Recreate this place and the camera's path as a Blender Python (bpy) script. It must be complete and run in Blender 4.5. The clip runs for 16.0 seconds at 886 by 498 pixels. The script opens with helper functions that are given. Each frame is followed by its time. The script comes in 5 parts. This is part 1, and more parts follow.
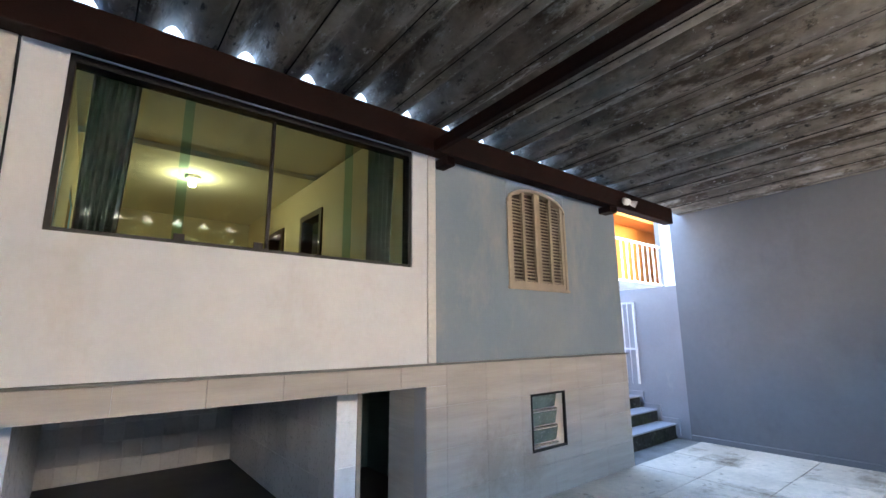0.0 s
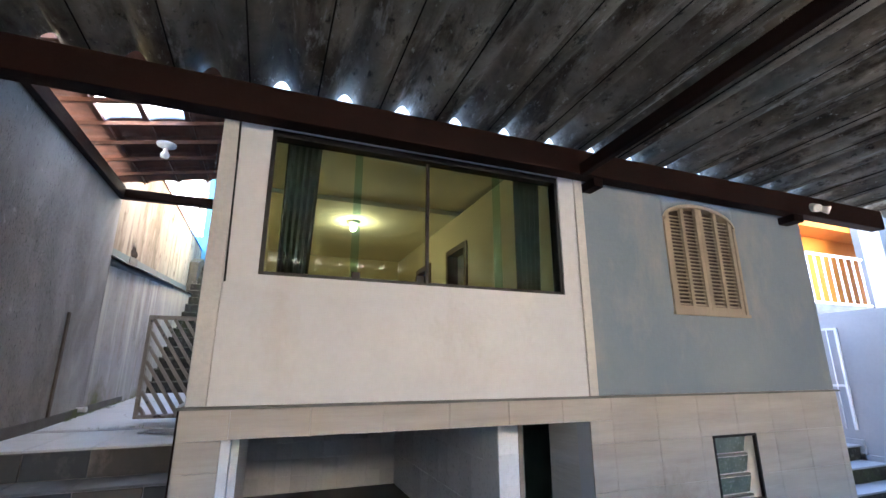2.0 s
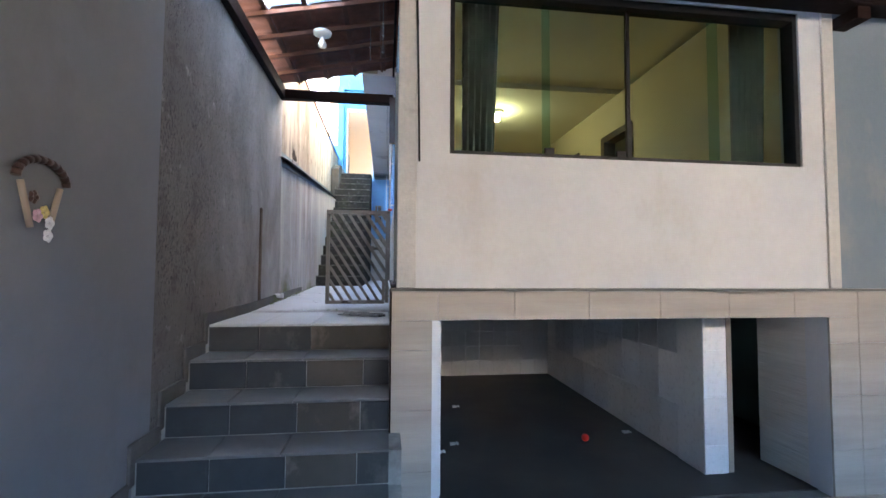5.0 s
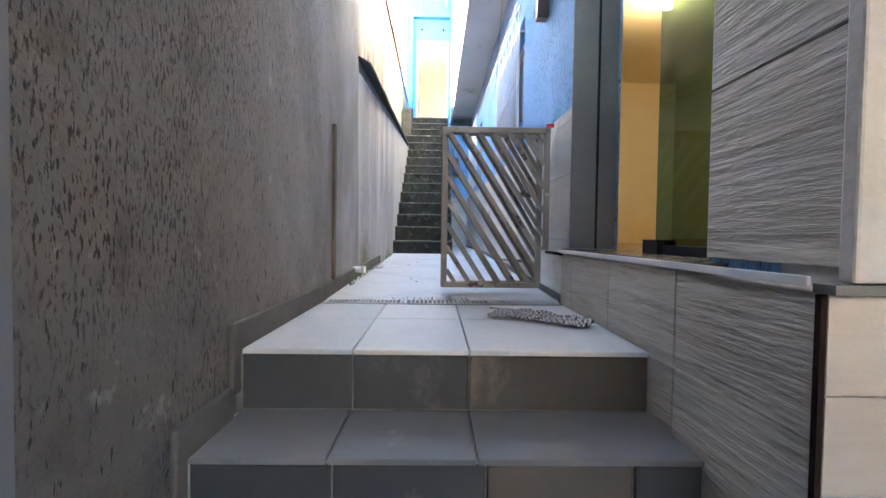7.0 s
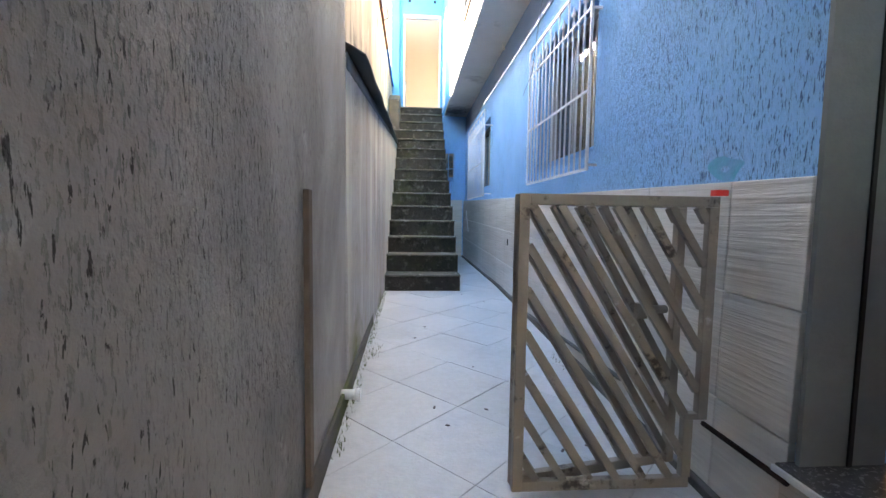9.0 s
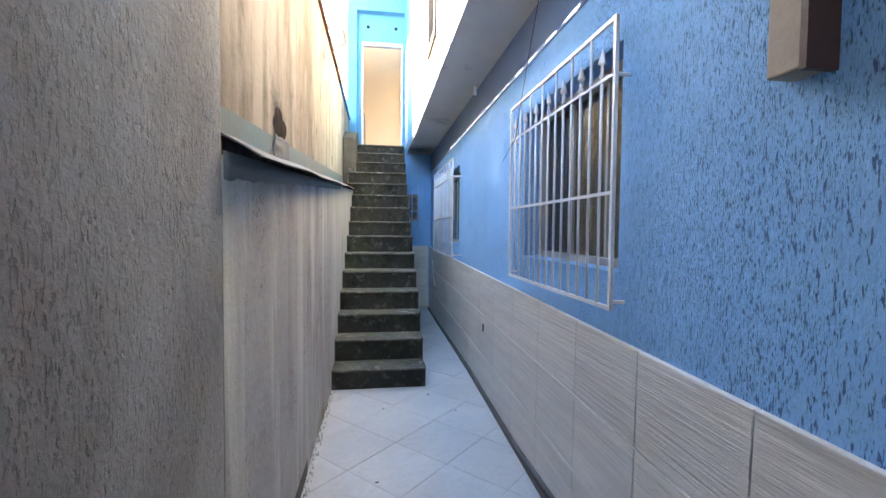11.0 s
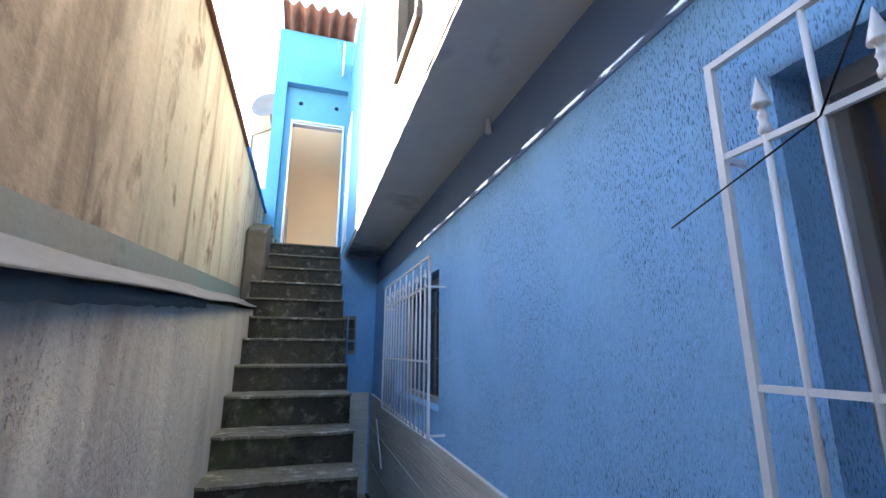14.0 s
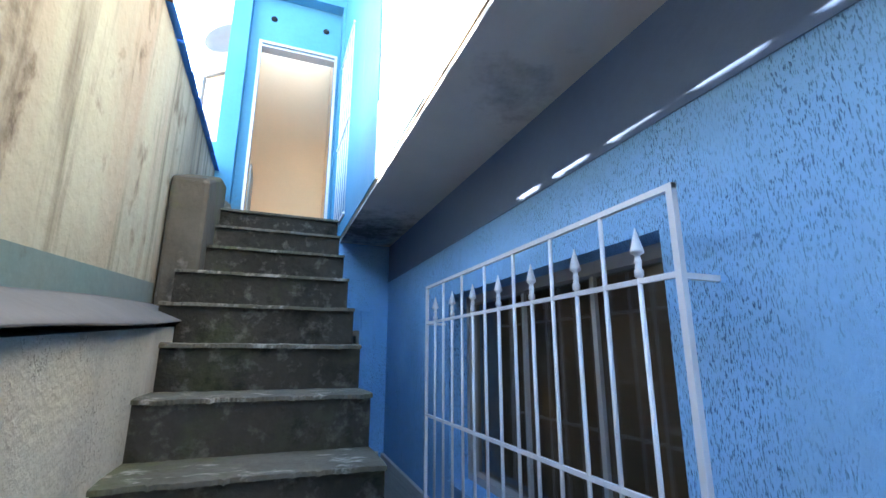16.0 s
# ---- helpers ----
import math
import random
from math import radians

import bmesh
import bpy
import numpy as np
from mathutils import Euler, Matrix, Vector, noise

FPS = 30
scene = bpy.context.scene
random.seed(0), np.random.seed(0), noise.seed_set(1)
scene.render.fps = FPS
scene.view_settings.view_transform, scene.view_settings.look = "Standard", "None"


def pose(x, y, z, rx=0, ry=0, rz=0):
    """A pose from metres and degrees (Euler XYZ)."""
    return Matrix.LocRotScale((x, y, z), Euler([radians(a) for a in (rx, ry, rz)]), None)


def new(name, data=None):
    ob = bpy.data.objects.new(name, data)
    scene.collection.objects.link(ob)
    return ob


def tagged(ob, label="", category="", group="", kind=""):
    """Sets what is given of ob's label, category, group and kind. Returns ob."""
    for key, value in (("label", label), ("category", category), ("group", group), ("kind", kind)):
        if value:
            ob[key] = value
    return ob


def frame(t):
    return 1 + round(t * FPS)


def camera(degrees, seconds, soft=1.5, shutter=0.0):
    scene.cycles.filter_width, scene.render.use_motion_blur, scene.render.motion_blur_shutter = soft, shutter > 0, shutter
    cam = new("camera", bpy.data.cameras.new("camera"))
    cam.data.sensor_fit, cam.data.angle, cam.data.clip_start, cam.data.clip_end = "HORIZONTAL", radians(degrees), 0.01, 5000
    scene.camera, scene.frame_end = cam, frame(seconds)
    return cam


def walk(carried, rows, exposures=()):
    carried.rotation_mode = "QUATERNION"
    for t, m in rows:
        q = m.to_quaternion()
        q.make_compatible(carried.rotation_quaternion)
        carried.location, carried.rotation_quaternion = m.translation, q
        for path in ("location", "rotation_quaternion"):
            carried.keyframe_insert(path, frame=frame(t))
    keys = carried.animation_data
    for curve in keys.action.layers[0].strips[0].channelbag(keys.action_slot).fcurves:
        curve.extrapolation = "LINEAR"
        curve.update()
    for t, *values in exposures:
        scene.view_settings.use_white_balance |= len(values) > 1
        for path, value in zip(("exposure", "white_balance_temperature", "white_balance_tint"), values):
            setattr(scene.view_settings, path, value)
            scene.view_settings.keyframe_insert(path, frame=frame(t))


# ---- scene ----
cam = camera(89.6, 16.0)
# seconds, eye x y z, yaw, pitch, roll
ROWS = [
    (0.0, 0.000, 0.000, 1.580, -38.31, 10.84, 0.45),
    (0.5, -0.047, -0.007, 1.576, -31.32, 12.20, 0.36),
    (1.0, -0.080, 0.022, 1.571, -26.41, 13.10, 0.19),
    (1.5, -0.117, 0.052, 1.563, -23.25, 13.94, 0.06),
    (2.0, -0.141, 0.051, 1.567, -21.10, 14.76, -0.03),
    (2.5, -0.160, 0.027, 1.569, -19.40, 15.75, -0.08),
    (3.0, -0.208, -0.006, 1.608, -17.62, 16.73, -0.14),
    (3.5, -0.216, -0.036, 1.598, -15.24, 16.51, -0.25),
    (4.0, -0.274, 0.007, 1.520, -12.42, 13.56, -0.28),
    (4.5, -0.431, 0.197, 1.469, -9.81, 6.97, -0.35),
    (7.0, -1.224, 2.393, 1.408, -0.97, -1.66, -0.78),
    (7.5, -1.322, 2.857, 1.461, -1.26, -2.05, -0.85),
    (8.0, -1.411, 3.161, 1.616, -1.94, -2.87, -0.92),
    (8.5, -1.458, 3.414, 1.792, -2.93, -3.66, -0.89),
    (9.0, -1.505, 3.645, 1.964, -3.99, -4.40, -0.85),
    (9.5, -1.471, 3.844, 2.141, -4.91, -4.91, -0.73),
    (10.0, -1.455, 4.058, 2.314, -5.84, -4.95, -0.69),
    (12.5, -1.342, 5.369, 2.634, -13.04, 6.56, -0.21),
    (13.0, -1.342, 5.755, 2.704, -14.56, 9.35, -0.21),
    (13.5, -1.310, 6.183, 2.710, -15.82, 11.49, -0.26),
    (14.0, -1.321, 6.639, 2.696, -17.07, 12.95, -0.27),
    (14.5, -1.341, 7.112, 2.697, -18.32, 13.86, -0.45),
    (15.0, -1.325, 7.639, 2.718, -19.42, 14.15, -0.24),
    (15.5, -1.340, 8.198, 2.774, -20.17, 13.98, -0.11),
    (16.0, -1.363, 8.561, 2.924, -20.80, 13.31, -0.16),
]
EXPOSURES = [(0.0, 5.05, 6450, 14), (2.5, 5.0, 6350, 14), (4.5, 5.0, 6250, 14), (7.0, 5.55, 6650, 12), (8.0, 5.25, 6650, 12), (9.0, 5.1, 6900, 10), (10.2, 5.25, 7000, 10), (12.3, 3.9, 6800, 12), (14.5, 4.05, 6350, 11), (16.0, 4.2, 6100, 9)]
walk(cam, [(t, pose(x, y, z, 90 + pitch, roll, yaw)) for t, x, y, z, yaw, pitch, roll in ROWS], EXPOSURES)


# ---- light ----
world = bpy.data.worlds.new("sky")
scene.world = world
world.use_nodes = True
_wn = world.node_tree.nodes
_sky = _wn.new("ShaderNodeTexSky")
_sky.sky_type = "NISHITA"
_sky.sun_disc = False
SUN_DIR = Vector((1.0, -1.75, -0.66)).normalized()      # the way the sunlight travels
_sky.sun_elevation = math.asin(-SUN_DIR.z)
_sky.sun_rotation = math.atan2(-SUN_DIR.x, -SUN_DIR.y)
_sky.air_density, _sky.dust_density, _sky.ozone_density = 1.0, 0.6, 1.5
_wn["Background"].inputs[1].default_value = 0.15
world.node_tree.links.new(_sky.outputs[0], _wn["Background"].inputs[0])
_sun = new("sun", bpy.data.lights.new("sun", "SUN"))
_sun.data.energy, _sun.data.angle, _sun.data.color = 5.0, radians(0.5), (1.0, 0.93, 0.82)
_sun.matrix_world = Matrix.Translation((-6, 20, 12)) @ SUN_DIR.to_track_quat("-Z", "Y").to_matrix().to_4x4()


# ---- materials ----
def ramp(nt, src, lo, hi):
    n = nt.nodes.new("ShaderNodeMapRange")
    n.inputs[1].default_value, n.inputs[2].default_value = lo, hi
    n.clamp = True
    nt.links.new(src, n.inputs[0])
    return n.outputs[0]


def noise_tex(nt, pos, scale, stretch=(1, 1, 1), detail=5, rough=0.55, twist=0.0):
    v = nt.nodes.new("ShaderNodeVectorMath")
    v.operation = "MULTIPLY"
    v.inputs[1].default_value = stretch
    nt.links.new(pos, v.inputs[0])
    n = nt.nodes.new("ShaderNodeTexNoise")
    n.inputs["Scale"].default_value, n.inputs["Detail"].default_value, n.inputs["Roughness"].default_value = scale, detail, rough
    n.inputs["Distortion"].default_value = twist
    nt.links.new(v.outputs[0], n.inputs["Vector"])
    return n.outputs[0]


def mix(nt, fac, a, b, mode="MIX"):
    n = nt.nodes.new("ShaderNodeMix")
    n.data_type, n.blend_type = "RGBA", mode
    for socket, value in ((n.inputs[0], fac), (n.inputs[6], a), (n.inputs[7], b)):
        if isinstance(value, (int, float)):
            socket.default_value = value
        elif isinstance(value, tuple):
            socket.default_value = (*value, 1.0)
        else:
            nt.links.new(value, socket)
    return n.outputs[2]


def math_node(nt, op, a, b=0.0):
    n = nt.nodes.new("ShaderNodeMath")
    n.operation = op
    for socket, value in ((n.inputs[0], a), (n.inputs[1], b)):
        if isinstance(value, (int, float)):
            socket.default_value = value
        else:
            nt.links.new(value, socket)
    return n.outputs[0]


def surface(name, col, col2=None, scale=1.5, stretch=(1, 1, 1), spread=(0.35, 0.68), rough=0.85, fine=0.25, fine_scale=30, fine_stretch=(1, 1, 1),
            bump=0.15, bump_scale=60, bump_stretch=(1, 1, 1), dist=0.01, metal=0.0, pits=None, stains=(), jitter=0.0, spec=0.4):
    """A worn surface: broad patches between two colours, fine grain, relief, and stains (colour, scale, stretch, low, high)."""
    m = bpy.data.materials.new(name)
    m.use_nodes = True
    nt = m.node_tree
    b = nt.nodes["Principled BSDF"]
    pos = nt.nodes.new("ShaderNodeNewGeometry").outputs["Position"]
    c = mix(nt, ramp(nt, noise_tex(nt, pos, scale, stretch), *spread), col, col2 or col)
    for scol, sscale, sstretch, lo, hi in stains:
        c = mix(nt, ramp(nt, noise_tex(nt, pos, sscale, sstretch, 8, 0.68, 0.0), lo, hi), c, scol)
    g = ramp(nt, noise_tex(nt, pos, fine_scale, fine_stretch, 4, 0.65), 0.2, 0.8)
    grey = math_node(nt, "ADD", math_node(nt, "MULTIPLY", g, fine), 1.0 - fine / 2)
    if jitter:
        r = nt.nodes.new("ShaderNodeObjectInfo").outputs["Random"]
        grey = math_node(nt, "MULTIPLY", grey, math_node(nt, "ADD", math_node(nt, "MULTIPLY", r, jitter), 1.0 - jitter / 2))
    cc = nt.nodes.new("ShaderNodeCombineColor")
    for i in range(3):
        nt.links.new(grey, cc.inputs[i])
    c = mix(nt, 1.0, c, cc.outputs[0], "MULTIPLY")
    h = noise_tex(nt, pos, bump_scale, bump_stretch, 5, 0.6)
    if pits:
        pcol, pscale, pstretch, lo, hi, depth, plo, phi = pits
        p = math_node(nt, "MULTIPLY", ramp(nt, noise_tex(nt, pos, pscale, pstretch, 3, 0.6), lo, hi), ramp(nt, noise_tex(nt, pos, 1.7, (1, 1, 0.7), 7, 0.72), plo, phi))
        c = mix(nt, p, c, pcol)
        h = math_node(nt, "SUBTRACT", h, math_node(nt, "MULTIPLY", p, depth))
    nt.links.new(c, b.inputs["Base Color"])
    b.inputs["Metallic"].default_value, b.inputs["Specular IOR Level"].default_value = metal, spec
    nt.links.new(math_node(nt, "ADD", math_node(nt, "MULTIPLY", g, 0.16), max(rough - 0.08, 0.02)), b.inputs["Roughness"])
    bn = nt.nodes.new("ShaderNodeBump")
    bn.inputs["Strength"].default_value, bn.inputs["Distance"].default_value = bump, dist
    nt.links.new(h, bn.inputs["Height"])
    nt.links.new(bn.outputs[0], b.inputs["Normal"])
    return m


def glass(name, tint, rough=0.0, base=0.02):
    """A thin pane: it tints what is seen through it and mirrors by Fresnel."""
    m = bpy.data.materials.new(name)
    m.use_nodes = True
    nt = m.node_tree
    nt.nodes.remove(nt.nodes["Principled BSDF"])
    t = nt.nodes.new("ShaderNodeBsdfTransparent")
    t.inputs[0].default_value = (*tint, 1)
    g = nt.nodes.new("ShaderNodeBsdfGlossy")
    g.inputs["Roughness"].default_value = rough
    f = nt.nodes.new("ShaderNodeLayerWeight")
    f.inputs[0].default_value = 0.5
    s = nt.nodes.new("ShaderNodeMixShader")
    nt.links.new(math_node(nt, "ADD", math_node(nt, "MULTIPLY", math_node(nt, "POWER", f.outputs["Facing"], 5.0), 0.8), base), s.inputs[0])
    nt.links.new(t.outputs[0], s.inputs[1])
    nt.links.new(g.outputs[0], s.inputs[2])
    nt.links.new(s.outputs[0], nt.nodes["Material Output"].inputs[0])
    return m


def glow(name, col, strength):
    m = bpy.data.materials.new(name)
    m.use_nodes = True
    b = m.node_tree.nodes["Principled BSDF"]
    b.inputs["Base Color"].default_value = (*col, 1)
    b.inputs["Emission Color"].default_value, b.inputs["Emission Strength"].default_value = (*col, 1), strength
    return m


WHITE_PAINT = surface("white facade paint", (0.60, 0.595, 0.605), (0.53, 0.535, 0.56), 0.8, fine=0.08, fine_scale=18, bump=0.25, bump_scale=25, rough=0.7,
                      stains=(((0.48, 0.45, 0.42), 1.2, (1, 1, 0.5), 0.56, 0.80), ((0.30, 0.33, 0.30), 9.0, (1, 1, 0.3), 0.74, 0.82)))
PALE_BLUE = surface("pale blue facade paint", (0.16, 0.208, 0.258), (0.205, 0.238, 0.272), 0.9, fine=0.1, fine_scale=20, bump=0.25, bump_scale=25, rough=0.7,
                    stains=(((0.31, 0.295, 0.285), 1.1, (1, 1, 0.4), 0.55, 0.8),))
BARE_EDGE = surface("bare plaster edge", (0.54, 0.515, 0.49), (0.46, 0.455, 0.45), 3, fine=0.2, bump=0.3)
GREY_WALL = surface("blue-grey wall paint", (0.14, 0.148, 0.165), (0.175, 0.182, 0.198), 0.8, fine=0.15, fine_scale=12, bump=0.2, bump_scale=18, rough=0.75,
                    stains=(((0.13, 0.13, 0.14), 1.6, (1, 1, 0.6), 0.55, 0.8),))
RENDER_LIGHT = surface("pale cement render", (0.38, 0.37, 0.36), (0.29, 0.275, 0.26), 1.0, spread=(0.3, 0.7), fine=0.3, fine_scale=11, bump=0.6, bump_scale=40, rough=0.92,
                       pits=((0.13, 0.115, 0.105), 100, (1, 1, 0.7), 0.56, 0.63, 1.6, 0.52, 0.58),
                       stains=(((0.29, 0.235, 0.20), 2.4, (1, 1.6, 0.32), 0.52, 0.70), ((0.49, 0.48, 0.475), 3.2, (1, 1.6, 0.28), 0.56, 0.72), ((0.24, 0.22, 0.20), 5.5, (1, 1, 1), 0.58, 0.70), ((0.20, 0.23, 0.11), 1.3, (1, 1, 1), 0.66, 0.80)))
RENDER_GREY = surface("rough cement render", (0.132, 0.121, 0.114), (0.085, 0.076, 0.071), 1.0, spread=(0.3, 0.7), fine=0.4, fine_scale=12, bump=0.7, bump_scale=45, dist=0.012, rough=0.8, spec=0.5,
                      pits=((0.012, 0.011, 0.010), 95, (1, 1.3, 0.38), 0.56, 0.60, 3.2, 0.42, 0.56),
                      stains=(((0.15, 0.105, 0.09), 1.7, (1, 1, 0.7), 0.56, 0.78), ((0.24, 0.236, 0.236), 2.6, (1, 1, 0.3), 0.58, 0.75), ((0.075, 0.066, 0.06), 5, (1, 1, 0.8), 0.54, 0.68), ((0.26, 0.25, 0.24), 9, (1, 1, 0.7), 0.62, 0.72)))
BEIGE_WALL = surface("weathered beige render", (0.275, 0.23, 0.178), (0.155, 0.125, 0.093), 1.6, (1, 1.2, 0.6), fine=0.3, fine_scale=6, bump=0.6, bump_scale=20, rough=0.92,
                     stains=(((0.26, 0.262, 0.225), 0.9, (1, 1, 0.7), 0.52, 0.72), ((0.13, 0.107, 0.083), 1.2, (1, 2.2, 0.40), 0.50, 0.70), ((0.29, 0.255, 0.205), 4.0, (1, 1, 0.6), 0.56, 0.74), ((0.095, 0.078, 0.06), 7.0, (1, 1, 0.8), 0.57, 0.70),
                             ((0.07, 0.058, 0.046), 2.2, (1, 2.4, 0.30), 0.60, 0.74)))


def smudge(m, centre, radius, col):
    """Adds one cloudy stain round a point to a surface."""
    nt = m.node_tree
    b = nt.nodes["Principled BSDF"]
    pos = nt.nodes["Geometry"].outputs["Position"]
    d = nt.nodes.new("ShaderNodeVectorMath")
    d.operation = "DISTANCE"
    d.inputs[1].default_value = centre
    nt.links.new(pos, d.inputs[0])
    n = math_node(nt, "MULTIPLY", noise_tex(nt, pos, 9.0, (1, 1, 1), 8, 0.75), radius * 2.2)
    f = ramp(nt, math_node(nt, "ADD", d.outputs["Value"], n), radius * 2.1, radius * 1.25)
    old = b.inputs["Base Color"].links[0].from_socket
    nt.links.new(mix(nt, f, old, col), b.inputs["Base Color"])


def streaks(m, col, scale, stretch, lo, hi, y0=None, y1=None):
    """Adds run-down streaks or painted-in light to a surface, stronger from y0 to y1 along the passage if given."""
    nt = m.node_tree
    b = nt.nodes["Principled BSDF"]
    pos = nt.nodes["Geometry"].outputs["Position"]
    f = ramp(nt, noise_tex(nt, pos, scale, stretch, 6, 0.6, 0.3), lo, hi)
    if y0 is not None:
        sx = nt.nodes.new("ShaderNodeSeparateXYZ")
        nt.links.new(pos, sx.inputs[0])
        f = math_node(nt, "MULTIPLY", f, ramp(nt, math_node(nt, "ADD", sx.outputs[1], noise_tex(nt, pos, 1.5)), y0, y1))
    old = b.inputs["Base Color"].links[0].from_socket
    nt.links.new(mix(nt, f, old, col), b.inputs["Base Color"])


# Entry wall lightened towards the open passage: its daylight put into the colour.
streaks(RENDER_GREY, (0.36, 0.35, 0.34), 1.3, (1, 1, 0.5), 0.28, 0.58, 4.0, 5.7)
streaks(BEIGE_WALL, (0.36, 0.37, 0.30), 1.0, (1, 1.2, 0.5), 0.25, 0.50, 8.3, 10.2)
streaks(BEIGE_WALL, (0.32, 0.275, 0.215), 1.3, (1, 1.7, 0.30), 0.50, 0.66)
streaks(BEIGE_WALL, (0.075, 0.058, 0.042), 1.5, (1, 2.2, 0.20), 0.54, 0.68)
streaks(BEIGE_WALL, (0.12, 0.095, 0.07), 4.5, (1, 1.2, 0.8), 0.58, 0.70)
streaks(BEIGE_WALL, (0.10, 0.105, 0.075), 3.0, (1, 2.2, 0.10), 0.54, 0.68, 8.6, 10.0)
streaks(RENDER_LIGHT, (0.50, 0.49, 0.44), 2.4, (1, 1.8, 0.16), 0.50, 0.66)
streaks(RENDER_LIGHT, (0.50, 0.505, 0.435), 1.1, (1, 1.2, 0.6), 0.25, 0.50, 8.3, 9.8)
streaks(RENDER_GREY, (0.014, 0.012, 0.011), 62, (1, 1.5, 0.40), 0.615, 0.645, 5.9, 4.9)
streaks(BEIGE_WALL, (0.125, 0.095, 0.068), 2.0, (1, 1.5, 0.38), 0.50, 0.64, 9.4, 7.8)
streaks(BEIGE_WALL, (0.33, 0.285, 0.225), 3.2, (1, 1.3, 0.45), 0.56, 0.70, 9.4, 7.8)
smudge(BEIGE_WALL, (-1.90, 6.84, 3.07), 0.17, (0.03, 0.023, 0.017))
smudge(RENDER_LIGHT, (-1.80, 6.1, 1.15), 0.30, (0.13, 0.14, 0.055))
smudge(RENDER_LIGHT, (-1.79, 7.6, 1.10), 0.26, (0.15, 0.16, 0.075))
BOUNCE_PALE = surface("pale bounce wall", (0.42, 0.365, 0.30), (0.34, 0.30, 0.25), 0.6, fine=0.1, bump=0.2, stains=(((0.20, 0.185, 0.165), 1.1, (1, 1, 0.3), 0.62, 0.8),))
BLUE_WALL = surface("blue textured wall coating", (0.21, 0.455, 0.78), (0.26, 0.50, 0.80), 0.8, fine=0.12, fine_scale=25, bump=0.6, bump_scale=60, bump_stretch=(1, 1, 0.4), dist=0.014, rough=0.8,
                    pits=((0.05, 0.12, 0.29), 235, (1, 1.4, 0.30), 0.55, 0.60, 2.6, 0.40, 0.58),
                    stains=(((0.30, 0.44, 0.70), 1.4, (1, 1, 0.6), 0.58, 0.85),))
streaks(BLUE_WALL, (0.045, 0.11, 0.27), 120, (1, 1.4, 0.28), 0.565, 0.605, 7.0, 5.8)
BLUE_BAND = surface("dark smooth blue", (0.10, 0.17, 0.34), (0.13, 0.20, 0.36), 1.5, fine=0.15, bump=0.2, bump_scale=18, rough=0.8)
CYAN_WALL = surface("cyan wall paint", (0.05, 0.20, 0.33), (0.075, 0.235, 0.365), 1.4, fine=0.15, bump=0.25, bump_scale=20, rough=0.75,
                    stains=(((0.20, 0.32, 0.36), 3.0, (1, 1, 0.3), 0.62, 0.8),))
SOFFIT = surface("concrete slab underside", (0.66, 0.64, 0.62), (0.54, 0.52, 0.50), 1.0, fine=0.15, fine_scale=8, bump=0.15, bump_scale=20, rough=0.9,
                 stains=(((0.26, 0.24, 0.23), 1.3, (1, 1, 1), 0.58, 0.72),))
PEACH = surface("peach hall paint", (0.62, 0.44, 0.28), (0.58, 0.41, 0.25), 1.0, fine=0.06, bump=0.1)
UPPER_WALL = surface("chalky upper wall paint", (0.42, 0.36, 0.28), (0.31, 0.23, 0.15), 0.9, (1, 1, 0.6), fine=0.15, bump=0.3, bump_scale=20,
                     stains=(((0.35, 0.30, 0.25), 4.0, (1, 1, 0.3), 0.66, 0.8),))
# Risers use this darker colour; step tops use the paler TREAD.
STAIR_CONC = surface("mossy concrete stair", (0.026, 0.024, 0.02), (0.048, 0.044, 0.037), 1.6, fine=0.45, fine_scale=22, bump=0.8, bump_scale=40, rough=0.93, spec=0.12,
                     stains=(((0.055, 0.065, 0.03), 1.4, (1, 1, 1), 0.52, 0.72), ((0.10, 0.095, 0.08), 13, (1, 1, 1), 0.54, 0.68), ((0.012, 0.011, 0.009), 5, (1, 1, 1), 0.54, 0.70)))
TREAD = surface("concrete tread with worn patches", (0.13, 0.122, 0.10), (0.075, 0.073, 0.055), 4.5, fine=0.45, fine_scale=25, bump=0.7, bump_scale=45, rough=0.93, spec=0.15,
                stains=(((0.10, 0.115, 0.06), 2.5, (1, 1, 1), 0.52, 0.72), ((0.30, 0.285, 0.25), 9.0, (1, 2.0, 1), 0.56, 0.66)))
FLOOR_TILE = surface("pale grey floor tile", (0.50, 0.50, 0.495), (0.42, 0.425, 0.425), 1.6, fine=0.2, fine_scale=28, bump=0.15, rough=0.5, jitter=0.08,
                     stains=(((0.34, 0.34, 0.335), 2.0, (1, 1, 1), 0.56, 0.80), ((0.20, 0.19, 0.175), 6.0, (1, 1, 1), 0.68, 0.78), ((0.34, 0.36, 0.27), 6.0, (1, 1, 1), 0.70, 0.8)))
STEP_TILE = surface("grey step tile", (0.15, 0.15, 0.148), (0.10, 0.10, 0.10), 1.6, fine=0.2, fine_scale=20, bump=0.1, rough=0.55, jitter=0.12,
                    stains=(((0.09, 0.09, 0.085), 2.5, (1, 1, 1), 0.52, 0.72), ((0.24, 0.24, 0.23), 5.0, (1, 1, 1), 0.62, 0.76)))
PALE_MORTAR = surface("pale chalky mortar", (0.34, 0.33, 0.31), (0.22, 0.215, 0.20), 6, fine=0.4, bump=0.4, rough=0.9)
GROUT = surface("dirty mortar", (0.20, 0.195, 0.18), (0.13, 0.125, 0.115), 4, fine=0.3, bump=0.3)
